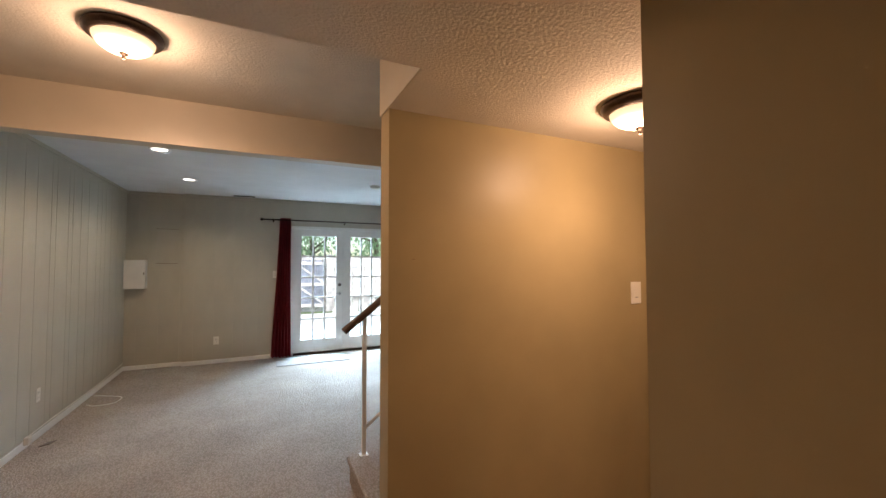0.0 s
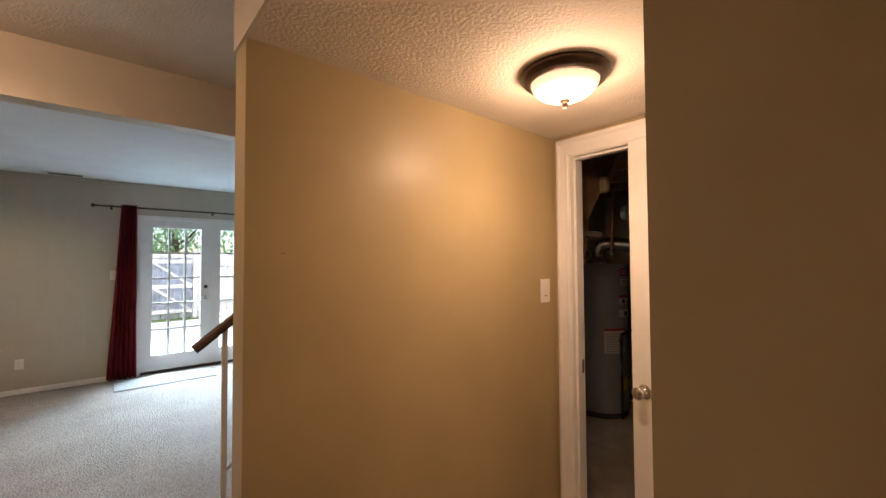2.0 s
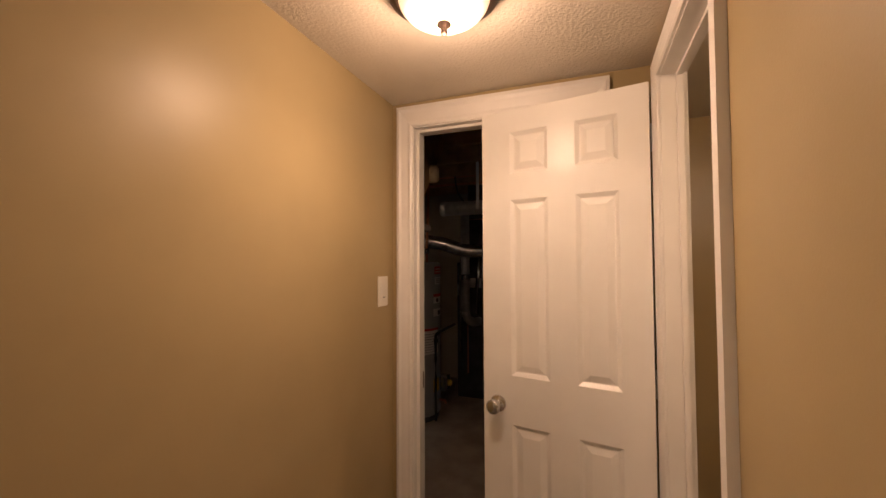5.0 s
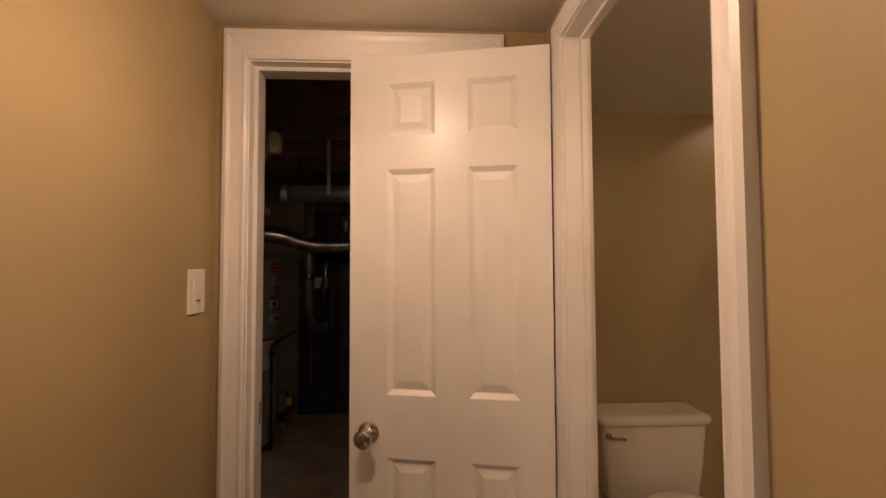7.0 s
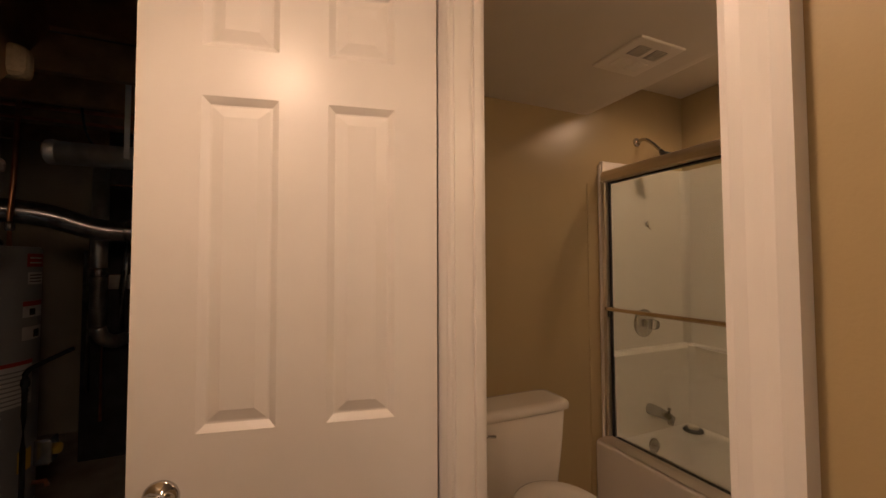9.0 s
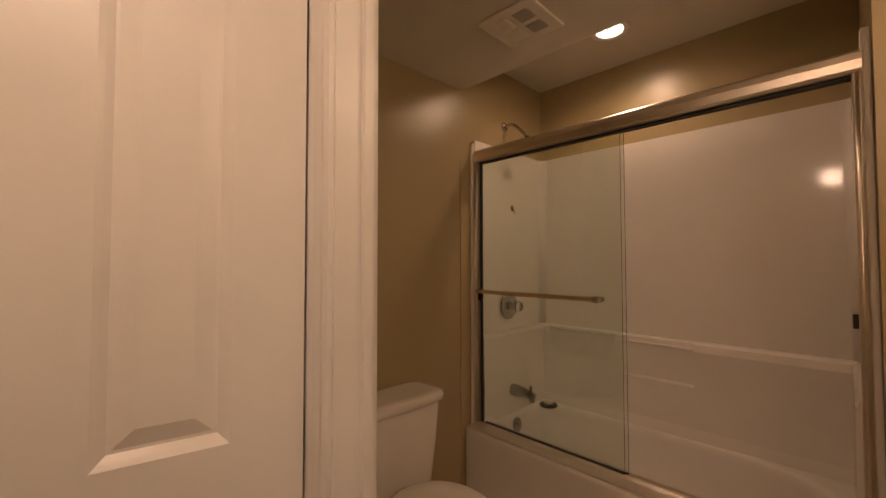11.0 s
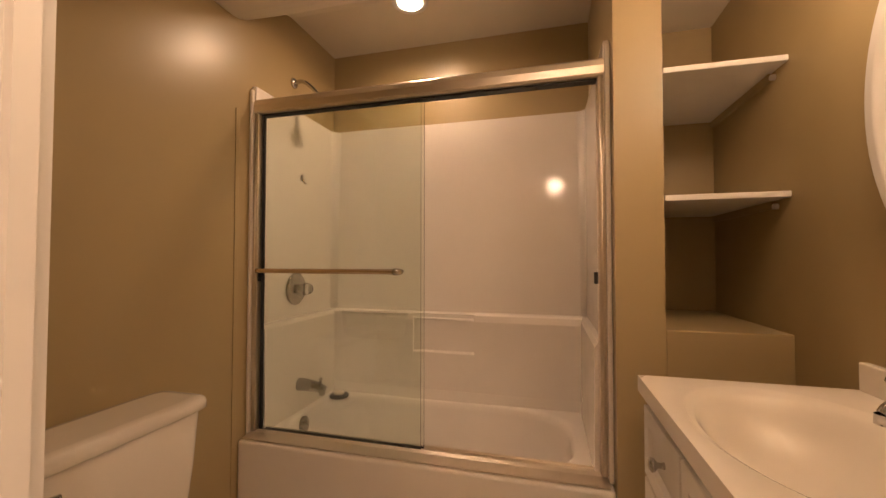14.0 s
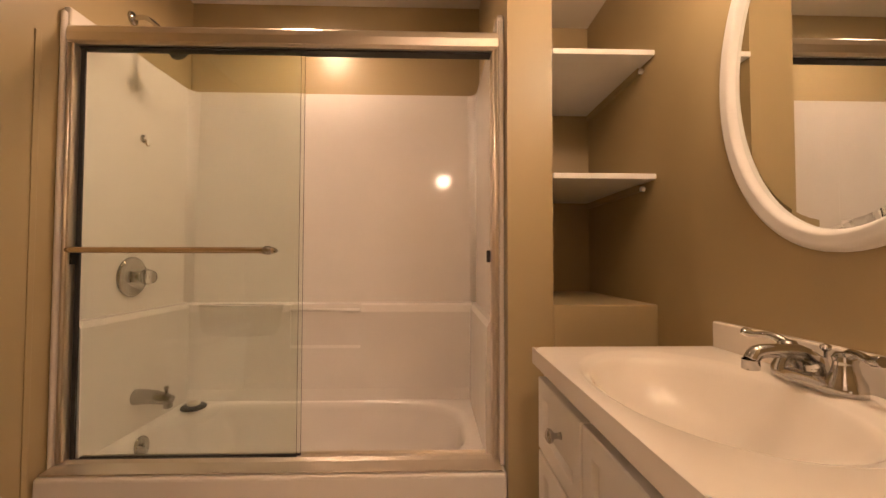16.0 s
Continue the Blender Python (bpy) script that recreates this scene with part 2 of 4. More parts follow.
# ---- structure: shell ----
XW, YH, XE, YT = .777, .488, 2.09, 1.496      # outer corner of the bathroom, hall south face, hall end, hall north face
XI, XB, YB, YBN = .865, 2.80, -1.495, .418     # bathroom inside: west, east, south, north
XL, YF, XR = -1.62, 6.92, 5.3                 # big room: west wall, garden wall, east wall
DX0, DX1, DZ = 1.359, 1.940, 2.042            # bathroom doorway
UY0, UY1 = .68, 1.415                        # utility doorway

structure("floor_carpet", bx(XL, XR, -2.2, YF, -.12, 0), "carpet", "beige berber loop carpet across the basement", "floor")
structure("floor_bathroom", bx(XI, XB, YB, YBN + .06, 0.002, .008), "vinyl", "pale vinyl floor in the bathroom", "floor")
structure("floor_utility", bx(XE + .05, XR, YBN + .13, 2.84, .002, .008), "concrete", "bare dusty concrete floor of the utility room", "floor")

structure("wall_hall_north", bx(.567, XE + .11, YT, YT + .115, 0, HIGH_Z + .1), "tan", "tan painted wall with a satin sheen", "wall")
bm = bx(XE, XE + .11, UY1, YT, 0, HALL_Z)
box(bm, XE, XE + .11, YH, UY0, 0, HALL_Z)
box(bm, XE, XE + .11, UY0, UY1, DZ, HALL_Z)
structure("wall_hall_end", bm, "tan", "tan painted end wall with the utility doorway", "wall")
bm = bx(XW, DX0, YBN, YH, 0, HALL_Z + .03)
box(bm, DX1, XB + .1, YBN, YH, 0, HALL_Z + .03)
box(bm, DX0, DX1, YBN, YH, DZ, HALL_Z + .03)
structure("wall_bath_north", bm, "tan", "tan painted wall with the bathroom doorway", "wall")
structure("wall_bath_west", bx(XW, XI, YB - .1, YBN, 0, HALL_Z + .3), "tan", "tan painted bathroom wall behind the vanity", "wall")
structure("wall_bath_east", bx(XB, XB + .1, YB - .1, YBN, 0, 2.5), "semigloss", "tan painted bathroom wall behind the toilet", "wall")
structure("wall_bath_south", bx(XI, XB, YB - .1, YB, 0, 2.5), "semigloss", "tan painted wall above the tub", "wall")
structure("wall_partition", bx(1.20, 1.345, YB, -.742, 0, 2.4), "semigloss", "narrow tan wall between tub and shelf niche", "wall")
structure("ledge_niche", bx(XI, 1.20, -1.285, -.737, 0, .938, bev=.004), "semigloss", "tan boxed ledge under the shelf niche", "ledge")
structure("wall_niche_back", bx(XI, 1.20, -1.385, -1.285, 0, 2.4), "semigloss", "tan back wall of the shelf niche", "wall")
structure("trim_tub", bx(XB - .004, XB, -.734, -.714, .008, 1.785, bev=.0018), "semigloss", "narrow painted trim strip beside the tub", "trim")
structure("wall_south", bx(XL, XW, -1.9, -1.8, 0, HALL_Z), "khaki", "plain painted wall closing the landing", "wall")
WALL = {}
WALL["west"] = structure("wall_room_west", bx(XL - .1, XL, -1.9, YF, 0, 2.64), "khaki", "khaki painted long wall of the family room", "wall")
WALL["jog"] = structure("wall_room_jog", bx(XL, -.915, YF - .0, YF + .12, 0, 2.64), "khaki", "khaki painted recessed wall with access panel", "wall")
FX0, FX1, FZ = .57, 2.28, 2.12
bm = bx(-.915, FX0, YF - .06, YF + .12, 0, 2.64)
box(bm, FX1, XR, YF - .06, YF + .12, 0, 2.64)
box(bm, FX0, FX1, YF - .06, YF + .12, FZ, 2.64)
WALL["garden"] = structure("wall_room_garden", bm, "khaki", "khaki painted wall with french doors to the garden", "wall")
structure("wall_room_east", bx(XR, XR + .1, -2.2, YF + .1, 0, 2.64), "khaki", "khaki painted far wall", "wall")
structure("wall_stair_side", bx(2.25, XR, 2.86, 2.96, 0, 2.64), "khaki", "painted wall along the upper stairs", "wall")
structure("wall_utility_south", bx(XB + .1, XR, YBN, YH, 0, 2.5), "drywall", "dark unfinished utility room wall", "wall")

structure("ceiling_hall", bx(XL, .567, -1.8, 1.134, HALL_Z, HIGH_Z), "ceil", "cream textured low ceiling", "ceiling")
bm = bx(.567, XE + .1, YH, YT, HALL_Z, HIGH_Z)
box(bm, .567, XW, -1.8, YH, HALL_Z, HIGH_Z)
structure("ceiling_hall_inner", bm, "ceil", "cream textured low ceiling of the hallway", "ceiling")
structure("trim_drop_face", bx(.560, .5665, 1.135, YT + .115, HALL_Z, HIGH_Z), "cream", "cream painted face of the ceiling drop", "trim")
structure("ceiling_stair", bx(XL, 2.2, 1.134, 2.85, HIGH_Z, HIGH_Z + .1), "ceil", "cream textured ceiling over the stair landing", "ceiling")
structure("beam", bx(XL, 2.25, 2.85, 2.96, 2.236, HIGH_Z + .1), "cream", "boxed ceiling beam painted cream", "beam")
structure("ceiling_room", bx(XL, XR, 2.96, YF, 2.54, 2.64), "ceil3", "white ceiling of the family room", "ceiling")
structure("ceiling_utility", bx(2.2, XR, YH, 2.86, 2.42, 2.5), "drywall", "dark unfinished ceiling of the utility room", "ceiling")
prof = [(YBN, BATH_Z), (-.69, BATH_Z), (-.725, BATH_Z + .005), (-.765, BATH_Z + .022), (-1.0, TUB_Z - .034), (-1.035, TUB_Z - .010), (-1.08, TUB_Z), (YB, TUB_Z), (YB, 2.5), (YBN, 2.5)]
bm = prism(prof, "x", XI, XB)
structure("ceiling_niche", bx(XI, 1.20, -1.285, -.687, BATH_Z, BATH_Z + .22), "ceil2", "cream lid of the shelf niche", "ceiling")
structure("ceiling_bathroom", bm, "ceil2", "cream bathroom ceiling sloping up over the tub", "ceiling")


# ---- trim ----
def casing(name, axis, face, out, a, b, top, wide, label, head=1.0):
    """Three moulded boards round a doorway in a wall face; out is the side they stand on."""
    holder = thing(name, label, "door casing", kind="structure")
    sec = [(0, 0), (wide, 0), (wide, .018), (wide - .012, .021), (wide - .022, .016), (.018, .012), (.008, .014), (0, .010)]

    def put(p, q, r):
        return (p, face + out * q, r) if axis == "x" else (face + out * q, p, r)
    for side, pos, sgn in (("a", a, -1), ("b", b, 1)):
        bm = bmesh.new()
        lo = [bm.verts.new(put(pos + sgn * u, v, 0)) for u, v in sec]
        hi = [bm.verts.new(put(pos + sgn * u, v, top + u * head)) for u, v in sec]
        n = len(sec)
        bm.faces.new(lo), bm.faces.new(hi)
        for i in range(n):
            bm.faces.new((lo[i], lo[(i + 1) % n], hi[(i + 1) % n], hi[i]))
        bmesh.ops.recalc_face_normals(bm, faces=bm.faces)
        part("side_casing", bm, "white", holder)
    bm = bmesh.new()
    lo = [bm.verts.new(put(a - u, v, top + u * head)) for u, v in sec]
    hi = [bm.verts.new(put(b + u, v, top + u * head)) for u, v in sec]
    n = len(sec)
    bm.faces.new(lo), bm.faces.new(hi)
    for i in range(n):
        bm.faces.new((lo[i], lo[(i + 1) % n], hi[(i + 1) % n], hi[i]))
    bmesh.ops.recalc_face_normals(bm, faces=bm.faces)
    part("head_casing", bm, "white", holder)
    return holder


c = casing("door_casing_bathroom", "x", YH, 1, DX0 + .012, DX1 - .012, DZ - .012, .055, "white moulded casing round the bathroom doorway")
part("jamb", bx(DX0 + .001, DX0 + .017, YBN - .002, YH + .002, 0, DZ), "white", c)
part("jamb", bx(DX1 - .017, DX1 - .001, YBN - .002, YH + .002, 0, DZ), "white", c)
part("head_jamb", bx(DX0 + .017, DX1 - .017, YBN - .002, YH + .002, DZ - .017, DZ - .001), "white", c)
part("stop", bx(DX0 + .017, DX0 + .027, YBN + .012, YH - .042, 0, DZ - .017), "white", c)
part("stop", bx(DX1 - .027, DX1 - .017, YBN + .012, YH - .042, 0, DZ - .017), "white", c)
part("stop", bx(DX0 + .027, DX1 - .027, YBN + .012, YH - .042, DZ - .027, DZ - .017), "white", c)
c = casing("door_casing_utility", "y", XE, -1, UY0 + .012, UY1 - .012, DZ - .012, .068, "white moulded casing round the utility doorway", 1.28)
part("jamb", bx(XE - .002, XE + .112, UY0 + .001, UY0 + .017, 0, DZ), "white", c)
part("jamb", bx(XE - .002, XE + .112, UY1 - .017, UY1 - .001, 0, DZ), "white", c)
part("head_jamb", bx(XE - .002, XE + .112, UY0 + .017, UY1 - .017, DZ - .017, DZ - .001), "white", c)
part("stop", bx(XE + .03, XE + .065, UY1 - .029, UY1 - .017, 0, DZ - .017), "white", c)
part("stop", bx(XE + .03, XE + .065, UY0 + .029, UY1 - .029, DZ - .029, DZ - .017), "white", c)
part("strike_plate", bx(XE + .068, XE + .10, UY1 - .0185, UY1 - .0165, .90, .97), "bronze", c, "small dark strike plate")


def baseboard(name, x0, x1, y0, y1):
    return structure(name, bx(x0, x1, y0, y1, 0, .060, bev=.005), "white", "low white painted baseboard", "baseboard")


baseboard("baseboard", XL, XL + .014, -1.8, YF)
baseboard("baseboard", XL + .014, -.915, YF - .014, YF)
baseboard("baseboard", -.915, FX0 - .06, YF - .074, YF - .06)
baseboard("baseboard", .567, XE, YT - .012, YT)
baseboard("baseboard", XW - .012, XW, -1.8, YH)


# ---- bathroom door, standing open ----
def panel_door(name, w, h, t, cols, rows, label):
    """A six panel leaf: x from the hinge edge, y through its thickness, z up."""
    d = thing(name, label, "door")
    bm = bmesh.new()
    xs = [0, cols[0][0], cols[0][1], cols[1][0], cols[1][1], w]
    box(bm, 0, xs[1], 0, t, 0, h), box(bm, xs[2], xs[3], 0, t, 0, h), box(bm, xs[4], w, 0, t, 0, h)
    zs = [0] + [z for r in rows for z in r] + [h]
    for c0, c1 in cols:
        for i in range(0, len(zs), 2):
            box(bm, c0, c1, 0, t, zs[i], zs[i + 1])
    part("leaf", bm, "door", d)
    for c0, c1 in cols:
        for z0, z1 in rows:
            bm = bmesh.new()
            for y, s in ((0, 1), (t, -1)):
                loops = []
                for ins, dep in ((0, 0), (.006, .004), (.014, .010), (.018, .010), (.040, .003), (.044, .003)):
                    loops.append([bm.verts.new((x, y + s * dep, z)) for x, z in ((c0 + ins, z0 + ins), (c1 - ins, z0 + ins), (c1 - ins, z1 - ins), (c0 + ins, z1 - ins))])
                for a, b in zip(loops, loops[1:]):
                    for i in range(4):
                        bm.faces.new((a[i], a[(i + 1) % 4], b[(i + 1) % 4], b[i]))
                bm.faces.new(loops[-1])
            bmesh.ops.recalc_face_normals(bm, faces=bm.faces)
            part("panel", bm, "door", d)
    return d


LEAF = .588
hinge, free = Vector((1.962, .516, .012)), Vector((2.074, 1.096, .012))
ang = math.degrees(math.atan2(free.y - hinge.y, free.x - hinge.x))
leaf = panel_door("bathroom_door", LEAF, 2.016, .035, [(.093, .233), (.330, .474)], [(.24, .835), (1.015, 1.675), (1.775, 1.933)],
                  "white six panel interior door standing open into the hallway")
leaf.matrix_world = pose(*hinge, 0, 0, ang) @ Matrix.Translation((0, -.035, 0))
for s, y in ((1, .035), (-1, 0)):
    prof = [(0, 0), (.031, 0), (.032, .004), (.028, .008), (.013, .012), (.011, .030), (.018, .036), (.026, .044), (.027, .054), (.022, .062), (.010, .066), (0, .066)]
    k = part("knob", lathe(prof, 32, m=Matrix.Translation((LEAF - .06, y, .905)) @ Matrix.Rotation(radians(-90 * s), 4, "X")), "chrome", leaf, "chrome round door knob with rosette")
part("latch_plate", bx(LEAF, LEAF + .0015, .006, .029, .875, .935), "chrome", leaf)
for z in (.2, 1.0, 1.80):
    part("hinge", box(tube([(-.002, -.007, z), (-.002, -.007, z + .09)], .006), 0, .03, -.0022, -.0004, z, z + .09), "white", leaf, "painted butt hinge")


# ---- hallway things ----
def flush_lamp(m, label, group):
    d = thing("ceiling_lamp", label, "lamp", m @ Matrix.Diagonal((.90, .90, 1.18, 1)), group)
    part("bezel", lathe([(.06, 0), (.158, 0), (.163, -.006), (.163, -.014), (.155, -.020), (.152, -.026), (.143, -.028), (.137, -.032), (.128, -.034), (.124, -.028)], 56), "bronze", d, "dark bronze stepped ring")
    prof = [(.126, -.029)] + [(.126 * math.cos(a), -.029 - .054 * math.sin(a)) for a in [i * math.pi / 24 for i in range(1, 12)]] + [(0, -.083)]
    s = part("shade", lathe(prof, 56), "shade", d, "lit frosted glass bowl")
    s.visible_shadow = False
    part("finial", lathe([(0, -.079), (.019, -.081), (.021, -.086), (.012, -.091), (.009, -.096), (.011, -.100), (.008, -.105), (0, -.107)], 24), "bronze", d, "small bronze finial")
    return d


flush_lamp(pose(1.462, 1.03, HALL_Z), "lit flush hallway ceiling lamp with bronze ring and frosted bowl", "flush ceiling lamps")
flush_lamp(pose(-.46, 2.09, HIGH_Z), "lit flush ceiling lamp with bronze ring over the stair landing", "flush ceiling lamps")


def rocker_switch(m, label):
    d = thing("light_switch", label, "light switch", m)
    part("plate", bx(-.038, .038, 0, .006, -.06, .06, bev=.002), "plastic", d)
    part("rocker", prism([(.006, -.033), (.0075, -.033), (.0105, 0), (.007, .033), (.006, .033)], "x", -.0165, .0165), "plastic", d)
    part("indicator", bx(-.009, .009, .0085, .0102, -.026, -.023), "dark", d, "small dark slot")
    return d


rocker_switch(pose(1.992, YT, 1.335, 0, 0, 180), "ivory rocker light switch on the tan wall")


def outlet(m, label):
    d = thing("wall_outlet", label, "outlet", m, "wall outlets")
    part("plate", bx(-.036, .036, 0, .006, -.058, .058, bev=.002), "plastic", d)
    for z in (-.02, .02):
        s = part("socket", bx(-.016, .016, .006, .008, z - .014, z + .014, bev=.002), "plastic", d)
        part("slot", box(bx(-.007, -.005, .0075, .0085, z - .005, z + .005), .005, .007, .0075, .0085, z - .005, z + .005), "dark", s)
    return d


outlet(pose(-.475, YF - .06, .34, 0, 0, 180), "ivory wall outlet low on the khaki wall")
outlet(pose(XL, 4.56, .37, 0, 0, -90), "ivory wall outlet on the long khaki wall")
outlet(pose(.335, YF - .06, 1.33, 0, 0, 180), "ivory plate beside the red curtain")

solid("wall_scuff", bx(.668, .682, YT - .0006, YT + .001, 1.514, 1.5165), "rawwood", "faint brown scuff mark on the tan wall", "scuff")
# ---- stairs ----
RISE, RUN = .187, .238
stairs = thing("staircase", "carpeted stairs rising behind the tan wall", "stairs", kind="structure")
for i in range(9):
    x = .655 + i * RUN
    bm = bx(x, x + RUN + .03, YT + .117, 2.73, (i + 1) * RISE - .045, (i + 1) * RISE, bev=.014, seg=3)
    box(bm, x + .024, x + .05, YT + .117, 2.73, i * RISE, (i + 1) * RISE - .04)
    part("step", bm, "carpet", stairs)
rail = thing("stair_railing", "white metal stair railing with a brown wooden handrail", "railing")
sl = RISE / RUN
for i, x in enumerate((.765, 1.71)):
    base = RISE * (1 + int((x - .655) / RUN))
    part("post", bx(x - .013, x + .013, 2.677, 2.703, base, 1.03 + sl * (x - .65) + .05), "white", rail)
    part("foot_plate", bx(x - .03, x + .03, 2.663, 2.717, base, base + .004), "white", rail)
p0, p1 = Vector((.622, 2.69, 1.035)), Vector((2.2, 2.69, 1.035 + sl * 1.578))
d = (p1 - p0).normalized()
bm = bmesh.new()
up = Vector((-d.z, 0, d.x))
sec = [(-.024, -.02), (.024, -.02), (.028, -.005), (.024, .014), (.012, .023), (-.012, .023), (-.024, .014), (-.028, -.005)]
ra = [bm.verts.new(p0 + Vector((0, u, 0)) + up * v) for u, v in sec]
rb = [bm.verts.new(p1 + Vector((0, u, 0)) + up * v) for u, v in sec]
bm.faces.new(ra), bm.faces.new(rb)
for i in range(8):
    bm.faces.new((ra[i], ra[(i + 1) % 8], rb[(i + 1) % 8], rb[i]))
bmesh.ops.recalc_face_normals(bm, faces=bm.faces)
part("handrail", bm, "wood", rail, "brown wooden handrail")
part("lower_rail", tube([(.765, 2.69, .36), (1.71, 2.69, .36 + sl * .945)], .011), "white", rail)

# ---- family room ----
def french_door(x0, x1, knob_side, label):
    d = thing("door_french", label, "door", kind="structure")
    y0, y1, z0, z1 = YF - .03, YF + .014, .035, 2.075
    gx0, gx1, gz0, gz1 = x0 + .115, x1 - .115, .24, 1.965
    bm = bx(x0, gx0, y0, y1, z0, z1)
    box(bm, gx1, x1, y0, y1, z0, z1), box(bm, gx0, gx1, y0, y1, z0, gz0), box(bm, gx0, gx1, y0, y1, gz1, z1)
    part("leaf", bm, "white", d)
    w, h = (gx1 - gx0) / 3, (gz1 - gz0) / 5
    for i in (1, 2):
        part("muntin", bx(gx0 + i * w - .013, gx0 + i * w + .013, y0 + .006, y1 - .006, gz0, gz1), "white", d)
    for j in range(1, 5):
        part("muntin", bx(gx0, gx1, y0 + .005, y1 - .005, gz0 + j * h - .013, gz0 + j * h + .013), "white", d)
    for i in range(3):
        for j in range(5):
            g = part("pane", bx(gx0 + i * w + .009, gx0 + (i + 1) * w - .009, YF - .01, YF - .006, gz0 + j * h + .009, gz0 + (j + 1) * h - .009), "glass", d)
            g.visible_shadow = False
    if knob_side:
        hx = x1 - .055
        part("deadbolt", lathe([(0, 0), (.026, 0), (.026, .012), (.012, .016), (0, .016)], 24, m=Matrix.Translation((hx, y0, 1.14)) @ Matrix.Rotation(radians(90), 4, "X")), "bronze", d, "dark round deadbolt")
        hd = part("handle", lathe([(0, 0), (.027, 0), (.026, .010), (.010, .014), (.010, .045), (0, .045)], 24, m=Matrix.Translation((hx, y0, .985)) @ Matrix.Rotation(radians(90), 4, "X")), "chrome", d, "lever handle")
        part("lever", tube([(hx, y0 - .042, .985), (hx - .05, y0 - .048, .988), (hx - .105, y0 - .044, .978)], .009), "chrome", hd)
    return d


french_door(FX0 + .05, 1.418, True, "white fifteen-lite french door with a lever handle")
french_door(1.432, FX1 - .05, False, "white fifteen-lite french door beside its pair")
fr = thing("door_frame_french", "white frame round the french doors", "door frame", kind="structure")
part("side", bx(FX0, FX0 + .048, YF - .068, YF + .12, 0, FZ), "white", fr)
part("side", bx(FX1 - .048, FX1, YF - .068, YF + .12, 0, FZ), "white", fr)
part("head", bx(FX0 + .048, FX1 - .048, YF - .068, YF + .12, 2.078, FZ), "white", fr)
part("sill", bx(FX0 + .048, FX1 - .048, YF - .05, YF + .16, 0, .032), "bronze", fr, "dark metal threshold")
part("astragal", bx(1.418, 1.432, YF - .038, YF + .02, .035, 2.075), "white", fr)

rod = thing("curtain_rod", "dark bronze curtain rod above the french doors", "curtain rod")
part("rod", tube([(.15, YF - .15, 2.205), (2.72, YF - .15, 2.205)], .011), "bronze", rod)
for s, x in ((-1, .15), (1, 2.72)):
    part("finial", lathe([(0, 0), (.014, 0), (.014, .008), (.022, .014), (.024, .030), (.018, .042), (0, .046)], 20, m=Matrix.Translation((x, YF - .15, 2.205)) @ Matrix.Rotation(radians(90 * s), 4, "Y")), "bronze", rod)
for x in (.3, 1.43, 2.57):
    part("bracket", box(tube([(x, YF - .061, 2.20), (x, YF - .15, 2.19)], .006), x - .012, x + .012, YF - .066, YF - .06, 2.17, 2.23), "bronze", rod)


def curtain(xc, top_w, bot_w, label):
    d = thing("curtain", label, "curtain")
    bm = bmesh.new()
    rows, cols = 26, 72
    grid = []
    for j in range(rows + 1):
        f = j / rows
        w = top_w + (bot_w - top_w) * f ** 1.3
        row = []
        for i in range(cols + 1):
            u = i / cols - .5
            a = .028 + .02 * f
            y = YF - .15 + a * math.sin(u * 5.5 * 2 * math.pi + 1.2 * f * math.sin(3 * u)) + .012 * math.sin(9 * u + 5 * f)
            row.append(bm.verts.new((xc - .045 * f + u * w, y, 2.235 - f * 2.215)))
        grid.append(row)
    for a, b in zip(grid, grid[1:]):
        for i in range(cols):
            bm.faces.new((a[i], a[i + 1], b[i + 1], b[i])).smooth = True
    bmesh.ops.solidify(bm, geom=bm.faces[:], thickness=.003)
    part("cloth", bm, "red", d)
    for k in range(5):
        part("grommet", lathe([(.018, 0), (.026, .002), (.018, .004)], 20, m=Matrix.Translation((xc - top_w / 2 + (k + .5) * top_w / 5, YF - .15, 2.205)) @ Matrix.Rotation(radians(90), 4, "Y")), "bronze", d)
    return d


curtain(.475, .16, .30, "dark red grommet curtain gathered beside the french doors")
solid("door_mat", bx(.35, 1.40, 6.22, 6.72, 0, .010, bev=.004), "rug", "thin grey mat on the carpet before the french doors", "mat")

box_ = thing("wall_cabinet", "small white metal wall box with a slightly tilted door", "wall box")
part("body", bx(-1.60, -1.36, YF - .13, YF, 1.15, 1.55, bev=.004), "white", box_)
part("door", prism([(-1.603, 1.155), (-1.357, 1.165), (-1.354, 1.556), (-1.603, 1.553)], "y", YF - .142, YF - .132), "white", box_)
part("latch", bx(-1.377, -1.365, YF - .148, YF - .142, 1.35, 1.38), "chrome", box_)
pan = thing("access_panel", "khaki painted flush electrical access panel", "access panel")
part("frame", bx(-1.31, -.94, YF - .006, YF, 1.40, 2.08), "khaki", pan)
part("door", bx(-1.26, -1.0, YF - .012, YF - .006, 1.51, 2.01, bev=.002), "khaki", pan)
# Thin dark strips paint the shade in the gaps above and below the door.
for z in (1.508, 2.012):
    part("gap_shade", bx(-1.26, -1.0, YF - .0125, YF - .006, z - .002, z + .002), "wood", pan)
part("plate", bx(-1.54, -1.36, YF - .006, YF, 1.60, 1.84), "khaki", pan)


def can_light(m, mat, label, r=.085, group="recessed lights"):
    d = thing("recessed_light", label, "recessed light", m, group)
    part("trim_ring", lathe([(r * .72, -.002), (r * .78, -.006), (r, -.004), (r * 1.02, 0), (r * .72, .0)], 40), "white", d)
    part("lens", lathe([(0, -.0025), (r * .72, -.0022)], 40), mat, d, "glowing lens")
    return d


